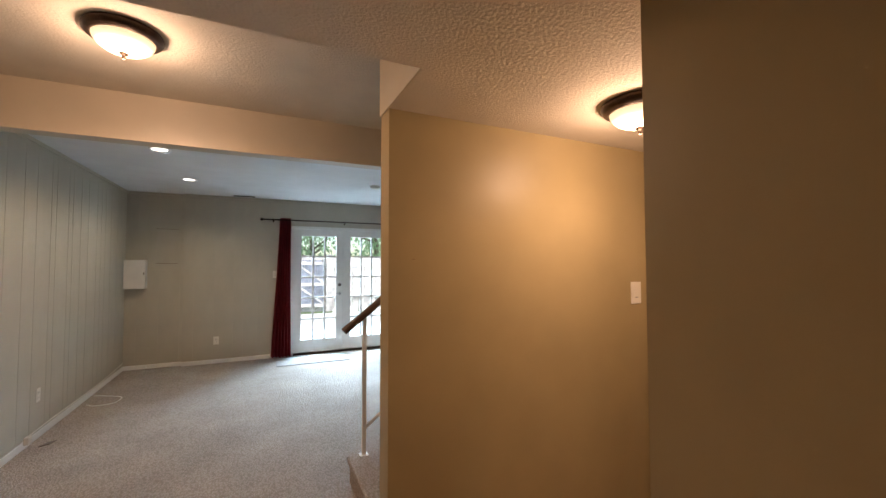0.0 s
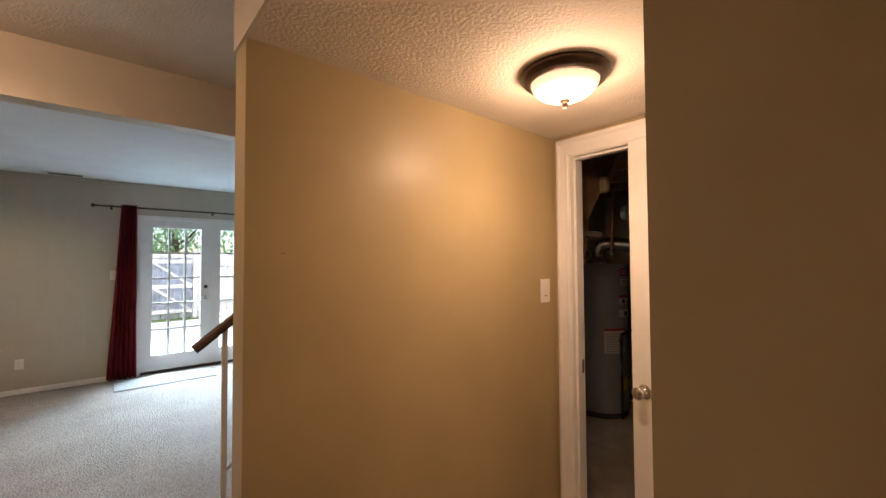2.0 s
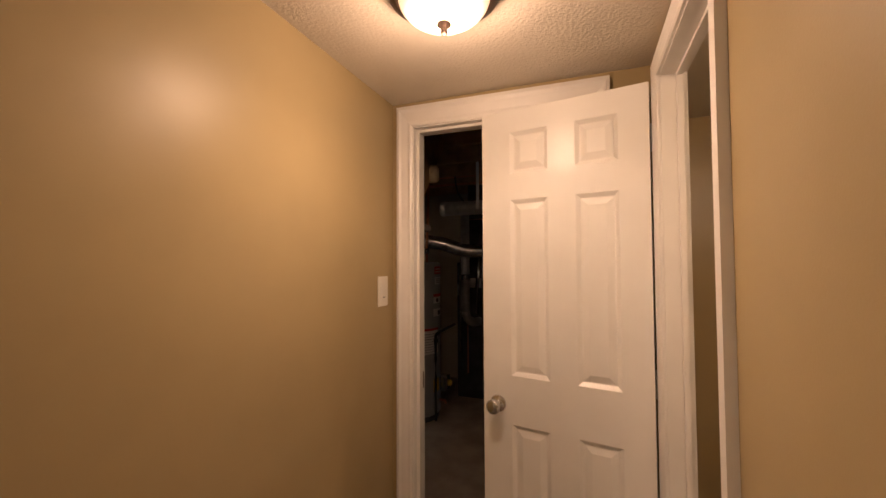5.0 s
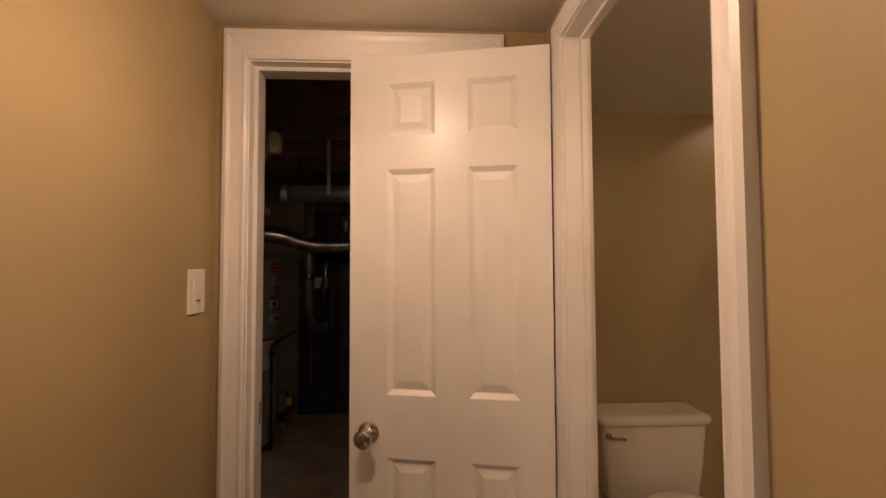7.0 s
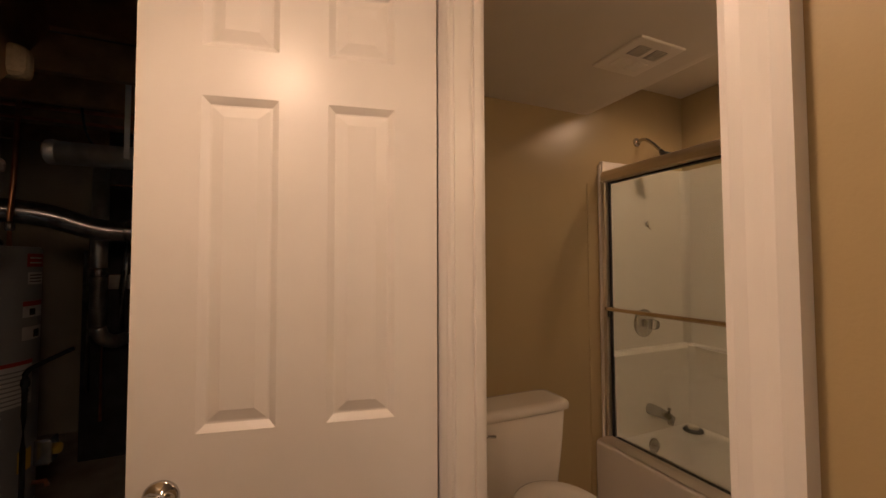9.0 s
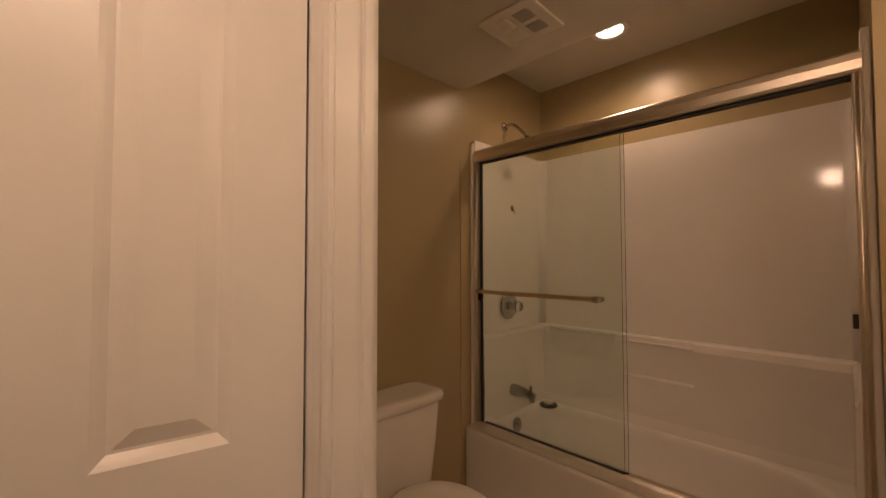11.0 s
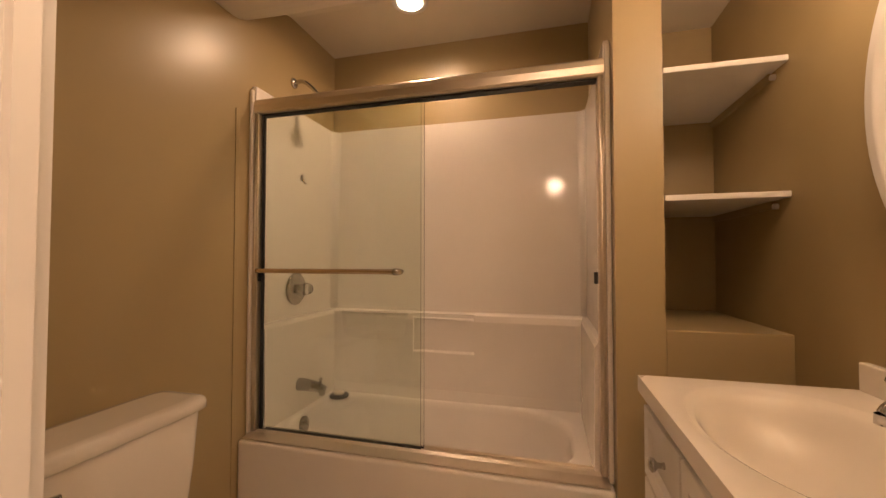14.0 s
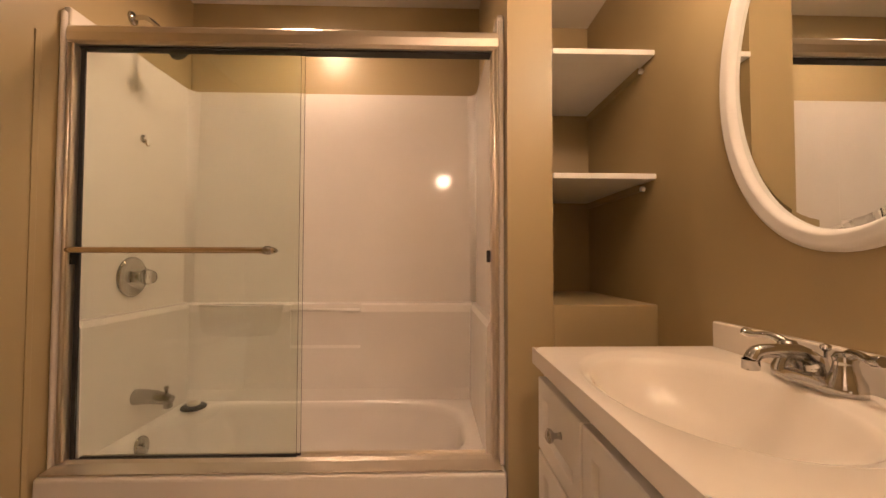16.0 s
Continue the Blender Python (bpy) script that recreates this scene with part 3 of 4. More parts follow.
can_light(pose(-.70, 5.65, 2.54), "dlens", "lit recessed ceiling light in the family room")
can_light(pose(-.74, 4.26, 2.54), "dlens", "lit recessed ceiling light in the family room")
sd = thing("smoke_detector", "white round smoke detector on the family room ceiling", "smoke detector", pose(1.5, 5.12, 2.54))
part("base", lathe([(0, 0), (.07, 0), (.07, -.012), (0, -.012)], 32), "plastic", sd)
part("cover", lathe([(.062, -.012), (.062, -.024), (.05, -.036), (0, -.04)], 32), "plastic", sd)
vt = thing("ceiling_register", "white slotted air register in the family room ceiling", "vent", pose(-.12, 6.68, 2.54))
part("frame", bx(-.17, .17, -.06, .06, -.006, 0, bev=.002), "white", vt)
for k in range(7):
    part("slat", bx(-.15, .15, -.045 + k * .014, -.038 + k * .014, -.010, -.006), "steel", vt)
plug = thing("wall_plug", "white plug box on the baseboard", "plug")
part("body", bx(XL + .014, XL + .05, 4.31, 4.37, .035, .095, bev=.005), "plastic", plug)

# ---- bathroom: tub unit ----
BY = -.023
tub = thing("bathtub", "glossy white one-piece fibreglass tub and shower surround", "bathtub", pose(0, BY, 0))
TX0, TX1, TY0, TY1, RIM, TOP = 1.346, 2.798, -.720, -1.471, .412, 1.912
TYS = TY1 + .012


def basin(cx, cy, hx, hy, loops, zt, rect, n=64, p=2.6):
    """A deck with a sunk oval bowl: loops are (scale, drop) from the rim inwards."""
    bm = bmesh.new()
    x0, x1, y0, y1 = rect

    def ring(s, z):
        out = []
        for i in range(n):
            a = 2 * math.pi * (i + .5) / n
            c, q = math.cos(a), math.sin(a)
            out.append(bm.verts.new((cx + hx * s * math.copysign(abs(c) ** (2 / p), c), cy + hy * s * math.copysign(abs(q) ** (2 / p), q), z)))
        return out
    edge = []
    for i in range(n):
        a = 2 * math.pi * (i + .5) / n
        c, q = math.cos(a), math.sin(a)
        k = max(abs(c), abs(q))
        u, v = c / k, q / k
        edge.append(bm.verts.new(((x0 + x1) / 2 + u * (x1 - x0) / 2, (y0 + y1) / 2 + v * (y1 - y0) / 2, zt)))
    rings = [edge] + [ring(s, zt - d) for s, d in loops]
    for a, b in zip(rings, rings[1:]):
        for i in range(n):
            bm.faces.new((a[i], a[(i + 1) % n], b[(i + 1) % n], b[i])).smooth = True
    bm.faces.new(rings[-1]).smooth = True
    bmesh.ops.recalc_face_normals(bm, faces=bm.faces)
    if sum(f.normal.z for f in bm.faces) < 0:
        bmesh.ops.reverse_faces(bm, faces=bm.faces)
    return bm


part("basin", basin((TX0 + TX1) / 2 + .01, -1.085, .625, .292, [(1.06, 0), (1.02, .004), (1.0, .014), (.985, .04), (.95, .16), (.90, .27), (.80, .325), (.6, .34), (.2, .345)], RIM, (TX0 + .012, TX1 - .012, TY1 + .012, TY0 - .012), p=3.4), "fibre", tub)
ap = bx(TX0, TX1, TY0 - .06, TY0, 0.008, RIM + .002, bev=.014, seg=3)
part("apron", ap, "fibre", tub)
LEDGE = .868
sec = [(TY1, RIM - .01), (TYS + .075, RIM - .01), (TYS + .062, RIM + .05), (TYS + .058, LEDGE - .04), (TYS + .05, LEDGE - .008), (TYS + .035, LEDGE), (TYS + .016, LEDGE + .004), (TYS + .012, TOP), (TY1, TOP)]
rec = [(TY1, RIM - .01), (TYS + .075, RIM - .01), (TYS + .062, RIM + .05), (TYS + .0575, .655), (TYS + .051, .668), (TYS + .048, LEDGE - .004), (TYS + .014, LEDGE + .002), (TYS + .012, TOP), (TY1, TOP)]
for a, b, s in ((TX0 + .022, 1.93, sec), (1.93, 2.265, rec), (2.265, TX1 - .022, sec)):
    part("back_panel", prism(s, "x", a, b), "fibre", tub)
bm = bmesh.new()
n = 12
rows_ = []
for j in range(8):
    f = j / 7
    rows_.append([bm.verts.new((2.30 + (i / n) * .40, TYS + .055 + .040 * math.sin(math.pi * i / n) ** .6 * (1 - f ** 1.6), LEDGE - .004 - .165 * f)) for i in range(n + 1)])
for a, b in zip(rows_, rows_[1:]):
    for i in range(n):
        bm.faces.new((a[i], a[i + 1], b[i + 1], b[i])).smooth = True
tp = [bm.verts.new((v.co.x, TYS + .03, LEDGE - .002)) for v in rows_[0]]
for i in range(n):
    bm.faces.new((rows_[0][i], rows_[0][i + 1], tp[i + 1], tp[i]))
part("soap_shelf", bm, "fibre", tub)
part("grab_bar", tube([(1.932, TYS + .058, .838), (2.263, TYS + .058, .838)], .007), "fibre", tub, "slim moulded bar")
for x0, x1, s in ((TX0, TX0 + .022, 1), (TX1 - .022, TX1, -1)):
    xi = x1 if s > 0 else x0
    side = bx(x0, x1, TY1, TY0 - .060, RIM - .004, TOP, bev=.006, seg=2)
    part("side_panel", side, "fibre", tub)
    low = [(xi, RIM), (xi + s * .035, RIM), (xi + s * .03, LEDGE - .02), (xi + s * .02, LEDGE), (xi, LEDGE + .006)]
    part("side_ledge", prism(low, "y", TYS + .02, TY0 - .10), "fibre", tub)
    bm = bmesh.new()
    m_ = 8
    lo, hi = [], []
    for k in range(m_ + 1):
        a = math.pi / 2 * k / m_
        px, py = xi + s * (.045 - .045 * math.sin(a)), TYS + .012 + .045 - .045 * math.cos(a)
        lo.append(bm.verts.new((px, py, LEDGE))), hi.append(bm.verts.new((px, py, TOP - .002)))
    for k in range(m_):
        bm.faces.new((lo[k], lo[k + 1], hi[k + 1], hi[k])).smooth = True
    ca, cb = bm.verts.new((xi, TYS + .01, TOP - .002)), bm.verts.new((xi, TYS + .01, LEDGE))
    bm.faces.new(hi + [ca]), bm.faces.new(lo + [cb])
    bmesh.ops.recalc_face_normals(bm, faces=bm.faces)
    part("corner_cove", bm, "fibre", tub)
    part("front_flange", bx(x0 + (.007 if s < 0 else 0), x1 - (.005 if s > 0 else 0), TY0 - .10, TY0 - .046, RIM, TOP - .018, bev=.007, seg=3), "fibre", tub)
FXE = TX1 - .024
valve = thing("tub_valve", "chrome round shower valve with a clear acrylic knob", "faucet", pose(FXE, -1.098, 1.010, 0, -90, 0))
part("escutcheon", lathe([(0, 0), (.078, 0), (.080, .004), (.070, .012), (.030, .018), (0, .018)], 40), "chrome", valve)
part("stem", lathe([(.022, .016), (.02, .045), (0, .045)], 24), "chrome", valve)
part("knob", lathe([(0, .044), (.026, .046), (.031, .056), (.028, .075), (.024, .085), (.010, .090), (0, .090)], 12, smooth=False), "acryl", valve, "clear faceted acrylic knob")
sp = thing("tub_spout", "chrome tub spout with diverter knob", "faucet", pose(FXE - .034, -1.093, .54))
part("body", tube(curve_pts([(.04, 0, 0), (-.04, 0, .002), (-.10, 0, -.004), (-.135, 0, -.014)], 5), [.034, .033, .032, .031, .030, .029, .028, .027, .026, .025, .024, .023, .022, .021, .020, .020]), "chrome", sp)
part("diverter", lathe([(0, 0), (.006, 0), (.006, .018), (.010, .022), (.008, .03), (0, .031)], 16, m=Matrix.Translation((-.115, 0, .012))), "chrome", sp)
part("outlet", lathe([(.014, 0), (.016, -.02), (.012, -.022), (0, -.018)], 20, m=Matrix.Translation((-.122, 0, -.02))), "chrome", sp)
ov = thing("overflow_plate", "chrome overflow plate with trip lever", "drain fitting", pose(2.690, -1.055, .368, 0, -80, 0))
part("plate", lathe([(0, 0), (.038, 0), (.038, .005), (.03, .010), (0, .012)], 32), "chrome", ov)
part("lever", tube([(0, 0, .010), (.012, .012, .022), (.016, .022, .024)], .005), "chrome", ov)
st = thing("drain_stopper", "chrome drain stopper lying on the tub deck", "stopper", pose(2.655, -1.325, RIM))
part("rim", lathe([(0, 0), (.05, 0), (.052, .006), (.046, .014), (.036, .016), (0, .016)], 36), "dark", st, "darkened metal rim")
part("cap", lathe([(.026, .016), (.026, .024), (.018, .03), (0, .031)], 30), "nickel", st)
arm = thing("shower_arm", "chrome shower arm with a small black-faced head", "shower head", pose(XB, -1.10, 2.055))
part("flange", lathe([(0, 0), (.028, 0), (.024, .008), (.012, .012), (0, .012)], 28, m=Matrix.Rotation(radians(-90), 4, "Y")), "chrome", arm)
part("pipe", tube(curve_pts([(0, 0, 0), (-.05, 0, .004), (-.10, 0, -.03), (-.16, 0, -.095)], 5), .010), "chrome", arm)
part("head", lathe([(.012, 0), (.016, .02), (.03, .045), (.036, .06), (.034, .066), (0, .066)], 28, m=Matrix.Translation((-.155, 0, -.09)) @ Matrix.Rotation(radians(215), 4, "Y")), "dark", arm, "dark shower head")
hook = thing("suction_hook", "small clear suction hook on the surround", "hook", pose(FXE, -1.143, 1.575, 0, -90, 0))
part("cup", lathe([(0, 0), (.018, 0), (.015, .006), (.005, .010), (0, .010)], 20), "acryl", hook)
part("hook", tube([(0, 0, .008), (-.02, 0, .012), (-.032, 0, .02), (-.026, 0, .028)], .003), "gold", hook)

# ---- sliding shower door ----
sd = thing("shower_door", "sliding glass tub door in a brushed nickel frame, slid open", "shower door", pose(0, BY - .034, .002))
SX0, SX1 = TX0 + .0175, TX1 - .0155
hp = [(-.808, 1.788), (-.752, 1.788), (-.742, 1.796), (-.739, 1.822), (-.744, 1.842), (-.756, 1.852), (-.798, 1.852), (-.808, 1.842)]
part("header", prism(hp, "x", SX0, SX1), "nickel", sd)
part("header_channel", bx(SX0 + .022, SX1 - .022, -.802, -.765, 1.782, 1.788), "rubber", sd, "dark channel under the header")
for x0, x1 in ((SX0, SX0 + .022), (SX1 - .022, SX1)):
    jb = part("wall_jamb", bx(x0, x1, -.802, -.742, RIM + .016, 1.788, bev=.005, seg=2), "nickel", sd)
    part("bead", tube([((x0 + x1) / 2, -.742, RIM + .018), ((x0 + x1) / 2, -.742, 1.786)], .005, 10), "nickel", jb, "rounded bright bead")
bt = [(-.808, RIM + .003), (-.693, RIM + .003), (-.693, RIM + .007), (-.750, RIM + .012), (-.766, RIM + .018), (-.770, RIM + .011), (-.800, RIM + .011), (-.803, RIM + .018), (-.808, RIM + .016)]
part("bottom_track", prism(bt, "x", SX0, SX1), "nickel", sd, "sloped nickel sill track")
part("bumper", bx(SX0 + .022, SX0 + .034, -.80, -.785, 1.07, 1.11), "rubber", sd)
for y, x0, x1 in ((-.776, 2.032, SX1 - .022), (-.794, 2.024, SX1 - .024)):
    g = part("glass_panel", bx(x0, x1, y - .003, y + .003, RIM + .014, 1.784), "sglass", sd, "greenish clear glass")
    g.visible_shadow = False
    part("bottom_guide", bx(x0, x1, y - .004, y + .004, RIM + .011, RIM + .016), "dark", sd)
part("edge_strip", bx(SX1 - .036, SX1 - .0225, -.781, -.771, RIM + .016, 1.784), "rubber", sd, "dark rubber seal")
part("guide_clip", bx(2.03, 2.12, -.772, -.768, RIM + .016, RIM + .024), "dark", sd)
bar = part("towel_bar", tube(curve_pts([(2.108, -.755, 1.107), (2.110, -.735, 1.107), (2.123, -.725, 1.107), (2.40, -.725, 1.107), (2.72, -.725, 1.107), (2.735, -.735, 1.107), (2.737, -.772, 1.107)], 4), .010), "gold", sd, "satin towel bar")
part("bar_end", lathe([(.010, 0), (.014, .004), (.014, .02), (.010, .026), (0, .026)], 20, m=Matrix.Translation((2.128, -.725, 1.107)) @ Matrix.Rotation(radians(-90), 4, "Y")), "chrome", bar)
part("bar_post", tube([(2.110, -.773, 1.107), (2.110, -.735, 1.107)], .009), "chrome", bar)
part("bumper", bx(SX1 - .03, SX1 - .012, -.768, -.752, 1.06, 1.10), "rubber", sd)

# ---- toilet ----
wc = thing("toilet", "white two-piece china toilet with closed lid", "toilet", pose(0, .004, 0))
TKX0, TKX1, TKY0, TKY1 = 2.605, 2.788, -.402, .085


def rounded(x0, x1, y0, y1, loops, n=40, p=5.0):
    bm = bmesh.new()
    rings = []
    for z, dx, dy in loops:
        cx, cy, hx, hy = (x0 + x1) / 2, (y0 + y1) / 2, (x1 - x0) / 2 + dx, (y1 - y0) / 2 + dy
        r = []
        for i in range(n):
            a = 2 * math.pi * (i + .5) / n
            c, q = math.cos(a), math.sin(a)
            r.append(bm.verts.new((cx + hx * math.copysign(abs(c) ** (2 / p), c), cy + hy * math.copysign(abs(q) ** (2 / p), q), z)))
        rings.append(r)
    for a, b in zip(rings, rings[1:]):
        for i in range(n):
            bm.faces.new((a[i], a[(i + 1) % n], b[(i + 1) % n], b[i])).smooth = True
    bm.faces.new(rings[0][::-1]), bm.faces.new(rings[-1])
    bmesh.ops.recalc_face_normals(bm, faces=bm.faces)
    return bm


part("tank", rounded(TKX0, TKX1, TKY0, TKY1, [(.325, -.034, -.055), (.335, -.024, -.042), (.36, -.016, -.030), (.52, -.006, -.012), (.688, 0, 0), (.692, -.004, -.004)], p=7), "china", wc)
part("tank_lid", rounded(TKX0, TKX1, TKY0, TKY1, [(.688, .008, .010), (.692, .014, .016), (.712, .014, .016), (.722, .010, .012), (.727, .002, .004), (.729, -.02, -.02)], p=8), "china", wc)
lv = part("flush_lever", lathe([(0, 0), (.014, 0), (.014, .006), (.008, .012), (0, .014)], 20, m=Matrix.Translation((TKX0 + .002, .062, .648)) @ Matrix.Rotation(radians(-90), 4, "Y")), "chrome", wc, "chrome flush lever")
part("handle", tube([(TKX0 - .012, .062, .648), (TKX0 - .020, .045, .646), (TKX0 - .020, -.005, .640)], [.005, .006, .007]), "chrome", lv)


def egg(cx, cy, length, width, loops, n=44):
    bm = bmesh.new()
    rings = []
    for z, s, shift in loops:
        r = []
        for i in range(n):
            a = 2 * math.pi * i / n
            c, q = math.cos(a), math.sin(a)
            w = width * (1 - .10 * -c)
            r.append(bm.verts.new((cx + shift + length / 2 * s * c, cy + w / 2 * s * q, z)))
        rings.append(r)
    for a, b in zip(rings, rings[1:]):
        for i in range(n):
            bm.faces.new((a[i], a[(i + 1) % n], b[(i + 1) % n], b[i])).smooth = True
    bm.faces.new(rings[0][::-1]), bm.faces.new(rings[-1])
    bmesh.ops.recalc_face_normals(bm, faces=bm.faces)
    return bm


part("bowl", egg(2.355, -.175, .46, .36, [(.008, .62, .06), (.05, .60, .06), (.15, .58, .05), (.24, .72, .03), (.32, .92, .01), (.37, 1, 0), (.385, .99, 0)]), "china", wc)
part("bowl_back", rounded(2.52, 2.73, -.30, -.05, [(.008, -.02, -.02), (.27, 0, 0), (.315, 0, .01), (.324, -.01, 0)]), "china", wc)
part("seat", egg(2.355, -.175, .47, .37, [(.386, .98, 0), (.392, 1, 0), (.402, 1, 0), (.406, .985, 0)]), "china", wc)
part("seat_lid", egg(2.355, -.175, .46, .36, [(.407, .98, 0), (.412, 1, 0), (.420, .99, 0), (.426, .93, 0), (.428, .7, 0)]), "china", wc)

# ---- shelf niche ----
for z in (1.733, 1.329):
    sh = thing("shelf", "white painted shelf board resting on cleats in the niche", "shelf", pose(0, BY, .012), group="niche shelves")
    part("board", bx(XI + .001, 1.199, -1.258, -.712, z - .001, z + .017, bev=.002), "white", sh)
    part("cleat", bx(XI + .001, XI + .013, -1.25, -.80, z - .026, z - .002), "tan", sh)
    part("cleat", bx(1.187, 1.199, -1.25, -.80, z - .026, z - .002), "tan", sh)
    part("peg", lathe([(0, 0), (.009, 0), (.009, .012), (0, .014)], 14, m=Matrix.Translation((XI + .002, -.785, z - .020)) @ Matrix.Rotation(radians(90), 4, "Y")), "white", sh)

# ---- vanity ----
van = thing("vanity_cabinet", "white shaker vanity cabinet with drawers and a door", "vanity", pose(0, -.012, .008))
VX, VY0, VY1 = 1.312, -.445, .170
bm = bx(XI + .002, VX, VY0, VY1, .008, .70)
box(bm, VX - .02, VX, VY0 + .019, VY1 - .019, .70, .815)
box(bm, XI + .002, VX, VY0, VY0 + .019, .70, .815)
box(bm, XI + .002, VX, VY1 - .019, VY1, .70, .815)
part("body", bm, "white", van)


def shaker(name, y0, y1, z0, z1, knob, label=""):
    bm = bmesh.new()
    loops = []
    for ins, dep in ((0, 0), (0, .016), (.002, .018), (.038, .018), (.044, .008), (.046, .008)):
        loops.append([bm.verts.new((VX + dep, y, z)) for y, z in ((y0 + ins, z0 + ins), (y1 - ins, z0 + ins), (y1 - ins, z1 - ins), (y0 + ins, z1 - ins))])
    for a, b in zip(loops, loops[1:]):
        for i in range(4):
            bm.faces.new((a[i], a[(i + 1) % 4], b[(i + 1) % 4], b[i]))
    bm.faces.new(loops[-1])
    bmesh.ops.recalc_face_normals(bm, faces=bm.faces)
    p = part(name, bm, "white", van, label)
    part("knob", lathe([(0, 0), (.008, 0), (.006, .006), (.006, .014), (.014, .020), (.015, .026), (.010, .030), (0, .031)], 22, m=Matrix.Translation((VX + .008 if name == "drawer" else VX + .018, knob[0], knob[1])) @ Matrix.Rotation(radians(90), 4, "Y")), "chrome", p, "round chrome knob")
    return p


for z0, z1 in ((.628, .792), (.395, .620), (.12, .387)):
    shaker("drawer", -.432, -.165, z0, z1, (-.2985, (z0 + z1) / 2))
shaker("door", -.157, .160, .12, .792, (.128, .68))
top = thing("basin_counter", "white cultured marble vanity top with an oval basin", "washbasin", pose(0, -.012, .010))
part("deck", basin(1.125, -.15, .165, .235, [(1.14, 0), (1.10, .003), (1.07, .007), (1.03, .009), (1.0, .014), (.96, .024), (.91, .040), (.84, .060), (.75, .080), (.64, .097), (.50, .110), (.34, .119), (.15, .124)], .855, (XI + .002, 1.338, VY0 - .012, VY1 + .012), p=2.1), "marble", top)
bm = bmesh.new()
for a in ((1.335, 1.3382, VY0 - .012, VY1 + .012), (XI + .002, 1.335, VY0 - .0122, VY0 - .009), (XI + .002, 1.335, VY1 + .009, VY1 + .0122)):
    box(bm, *a, .817, .8545)
part("edge", bm, "marble", top)
part("backsplash", bx(XI + .001, XI + .022, VY0 - .010, VY1 + .012, .853, .918, bev=.004), "marble", top)
part("drain", lathe([(0, 0), (.022, 0), (.020, .004), (0, .003)], 24, m=Matrix.Translation((1.12, -.15, .732))), "chrome", top, "chrome basin drain")

FY = -.165
fa = thing("faucet", "chrome centerset basin faucet with two lever handles", "faucet", pose(.925, FY, .865))
part("base", rounded(-.026, .026, -.078, .078, [(0, 0, 0), (.010, 0, 0), (.018, -.004, -.004), (.022, -.010, -.012)], p=3), "chrome", fa)
part("spout", tube(curve_pts([(-.005, 0, .015), (0, 0, .038), (.025, 0, .054), (.065, 0, .058), (.100, 0, .056), (.113, 0, .042)], 5), [.018] * 6 + [.014] * 6 + [.012] * 9 + [.012] * 5), "chrome", fa)
part("aerator", lathe([(.013, 0), (.014, -.016), (.010, -.018), (0, -.016)], 20, m=Matrix.Translation((.113, 0, .044))), "chrome", fa)
part("lift_rod", lathe([(0, 0), (.003, 0), (.003, .036), (.008, .041), (.008, .047), (0, .051)], 14, m=Matrix.Translation((-.020, 0, .02))), "chrome", fa)
for s in (-1, 1):
    h = part("handle", lathe([(.026, .012), (.025, .02), (.018, .035), (.015, .05), (.017, .058), (.012, .066), (0, .068)], 28, m=Matrix.Translation((0, s * .051, 0))), "chrome", fa)
    part("lever", tube(curve_pts([(0, s * .051, .060), (.01, s * .075, .070), (.02, s * .105, .067), (.024, s * .125, .070)], 4), [.008] * 4 + [.006] * 5 + [.008] * 4), "chrome", h)

mir = thing("mirror", "oval wall mirror in a white moulded frame", "mirror", pose(XI, -.163, 1.479))
MA, MB = .273, .386
bm = bmesh.new()
sec = [(0, 0), (0, .014), (-.006, .020), (-.014, .024), (-.024, .020), (-.029, .023), (-.035, .019), (-.040, .010), (-.040, .004)]
n = 72
rings = []
for i in range(n):
    a = 2 * math.pi * i / n
    rings.append([bm.verts.new((h, (MA + o) * math.cos(a), (MB + o) * math.sin(a))) for o, h in sec])
for i in range(n):
    a, b = rings[i], rings[(i + 1) % n]
    for k in range(len(sec) - 1):
        bm.faces.new((a[k], a[k + 1], b[k + 1], b[k])).smooth = True
bmesh.ops.recalc_face_normals(bm, faces=bm.faces)
part("frame", bm, "white", mir)
bm = bmesh.new()
gl = []
for o, h in ((-.038, .006), (-.055, .0085)):
    gl.append([bm.verts.new((h, (MA + o) * math.cos(2 * math.pi * i / n), (MB + o) * math.sin(2 * math.pi * i / n))) for i in range(n)])
for i in range(n):
    bm.faces.new((gl[0][i], gl[0][(i + 1) % n], gl[1][(i + 1) % n], gl[1][i]))
bm.faces.new(gl[1])
bmesh.ops.recalc_face_normals(bm, faces=bm.faces)
part("glass", bm, "mirror", mir, "bevelled silver mirror glass")

vl = thing("vanity_light", "lit vanity bar with three frosted globe bulbs above the mirror", "lamp", pose(XI, -.12, 1.94))
part("backplate", bx(0, .022, -.26, .26, -.05, .05, bev=.006), "nickel", vl)
for dy in (-.17, 0, .17):
    part("socket", lathe([(0, 0), (.024, 0), (.022, .090), (0, .090)], 20, m=Matrix.Translation((.022, dy, 0)) @ Matrix.Rotation(radians(90), 4, "Y")), "nickel", vl)
    g = part("bulb", lathe([(.048 * math.sin(a), -.048 * math.cos(a)) for a in [math.pi * k / 14 for k in range(15)]], 24, m=Matrix.Translation((.155, dy, 0))), "globe", vl, "glowing globe")
    g.visible_shadow = False
can_light(pose(2.18, -1.115, TUB_Z), "lens", "lit recessed shower light above the tub")
fan = thing("exhaust_fan", "cream square exhaust fan grille in the bathroom ceiling", "exhaust fan", pose(2.245, -.455, BATH_Z) @ Matrix.Scale(.87, 4))
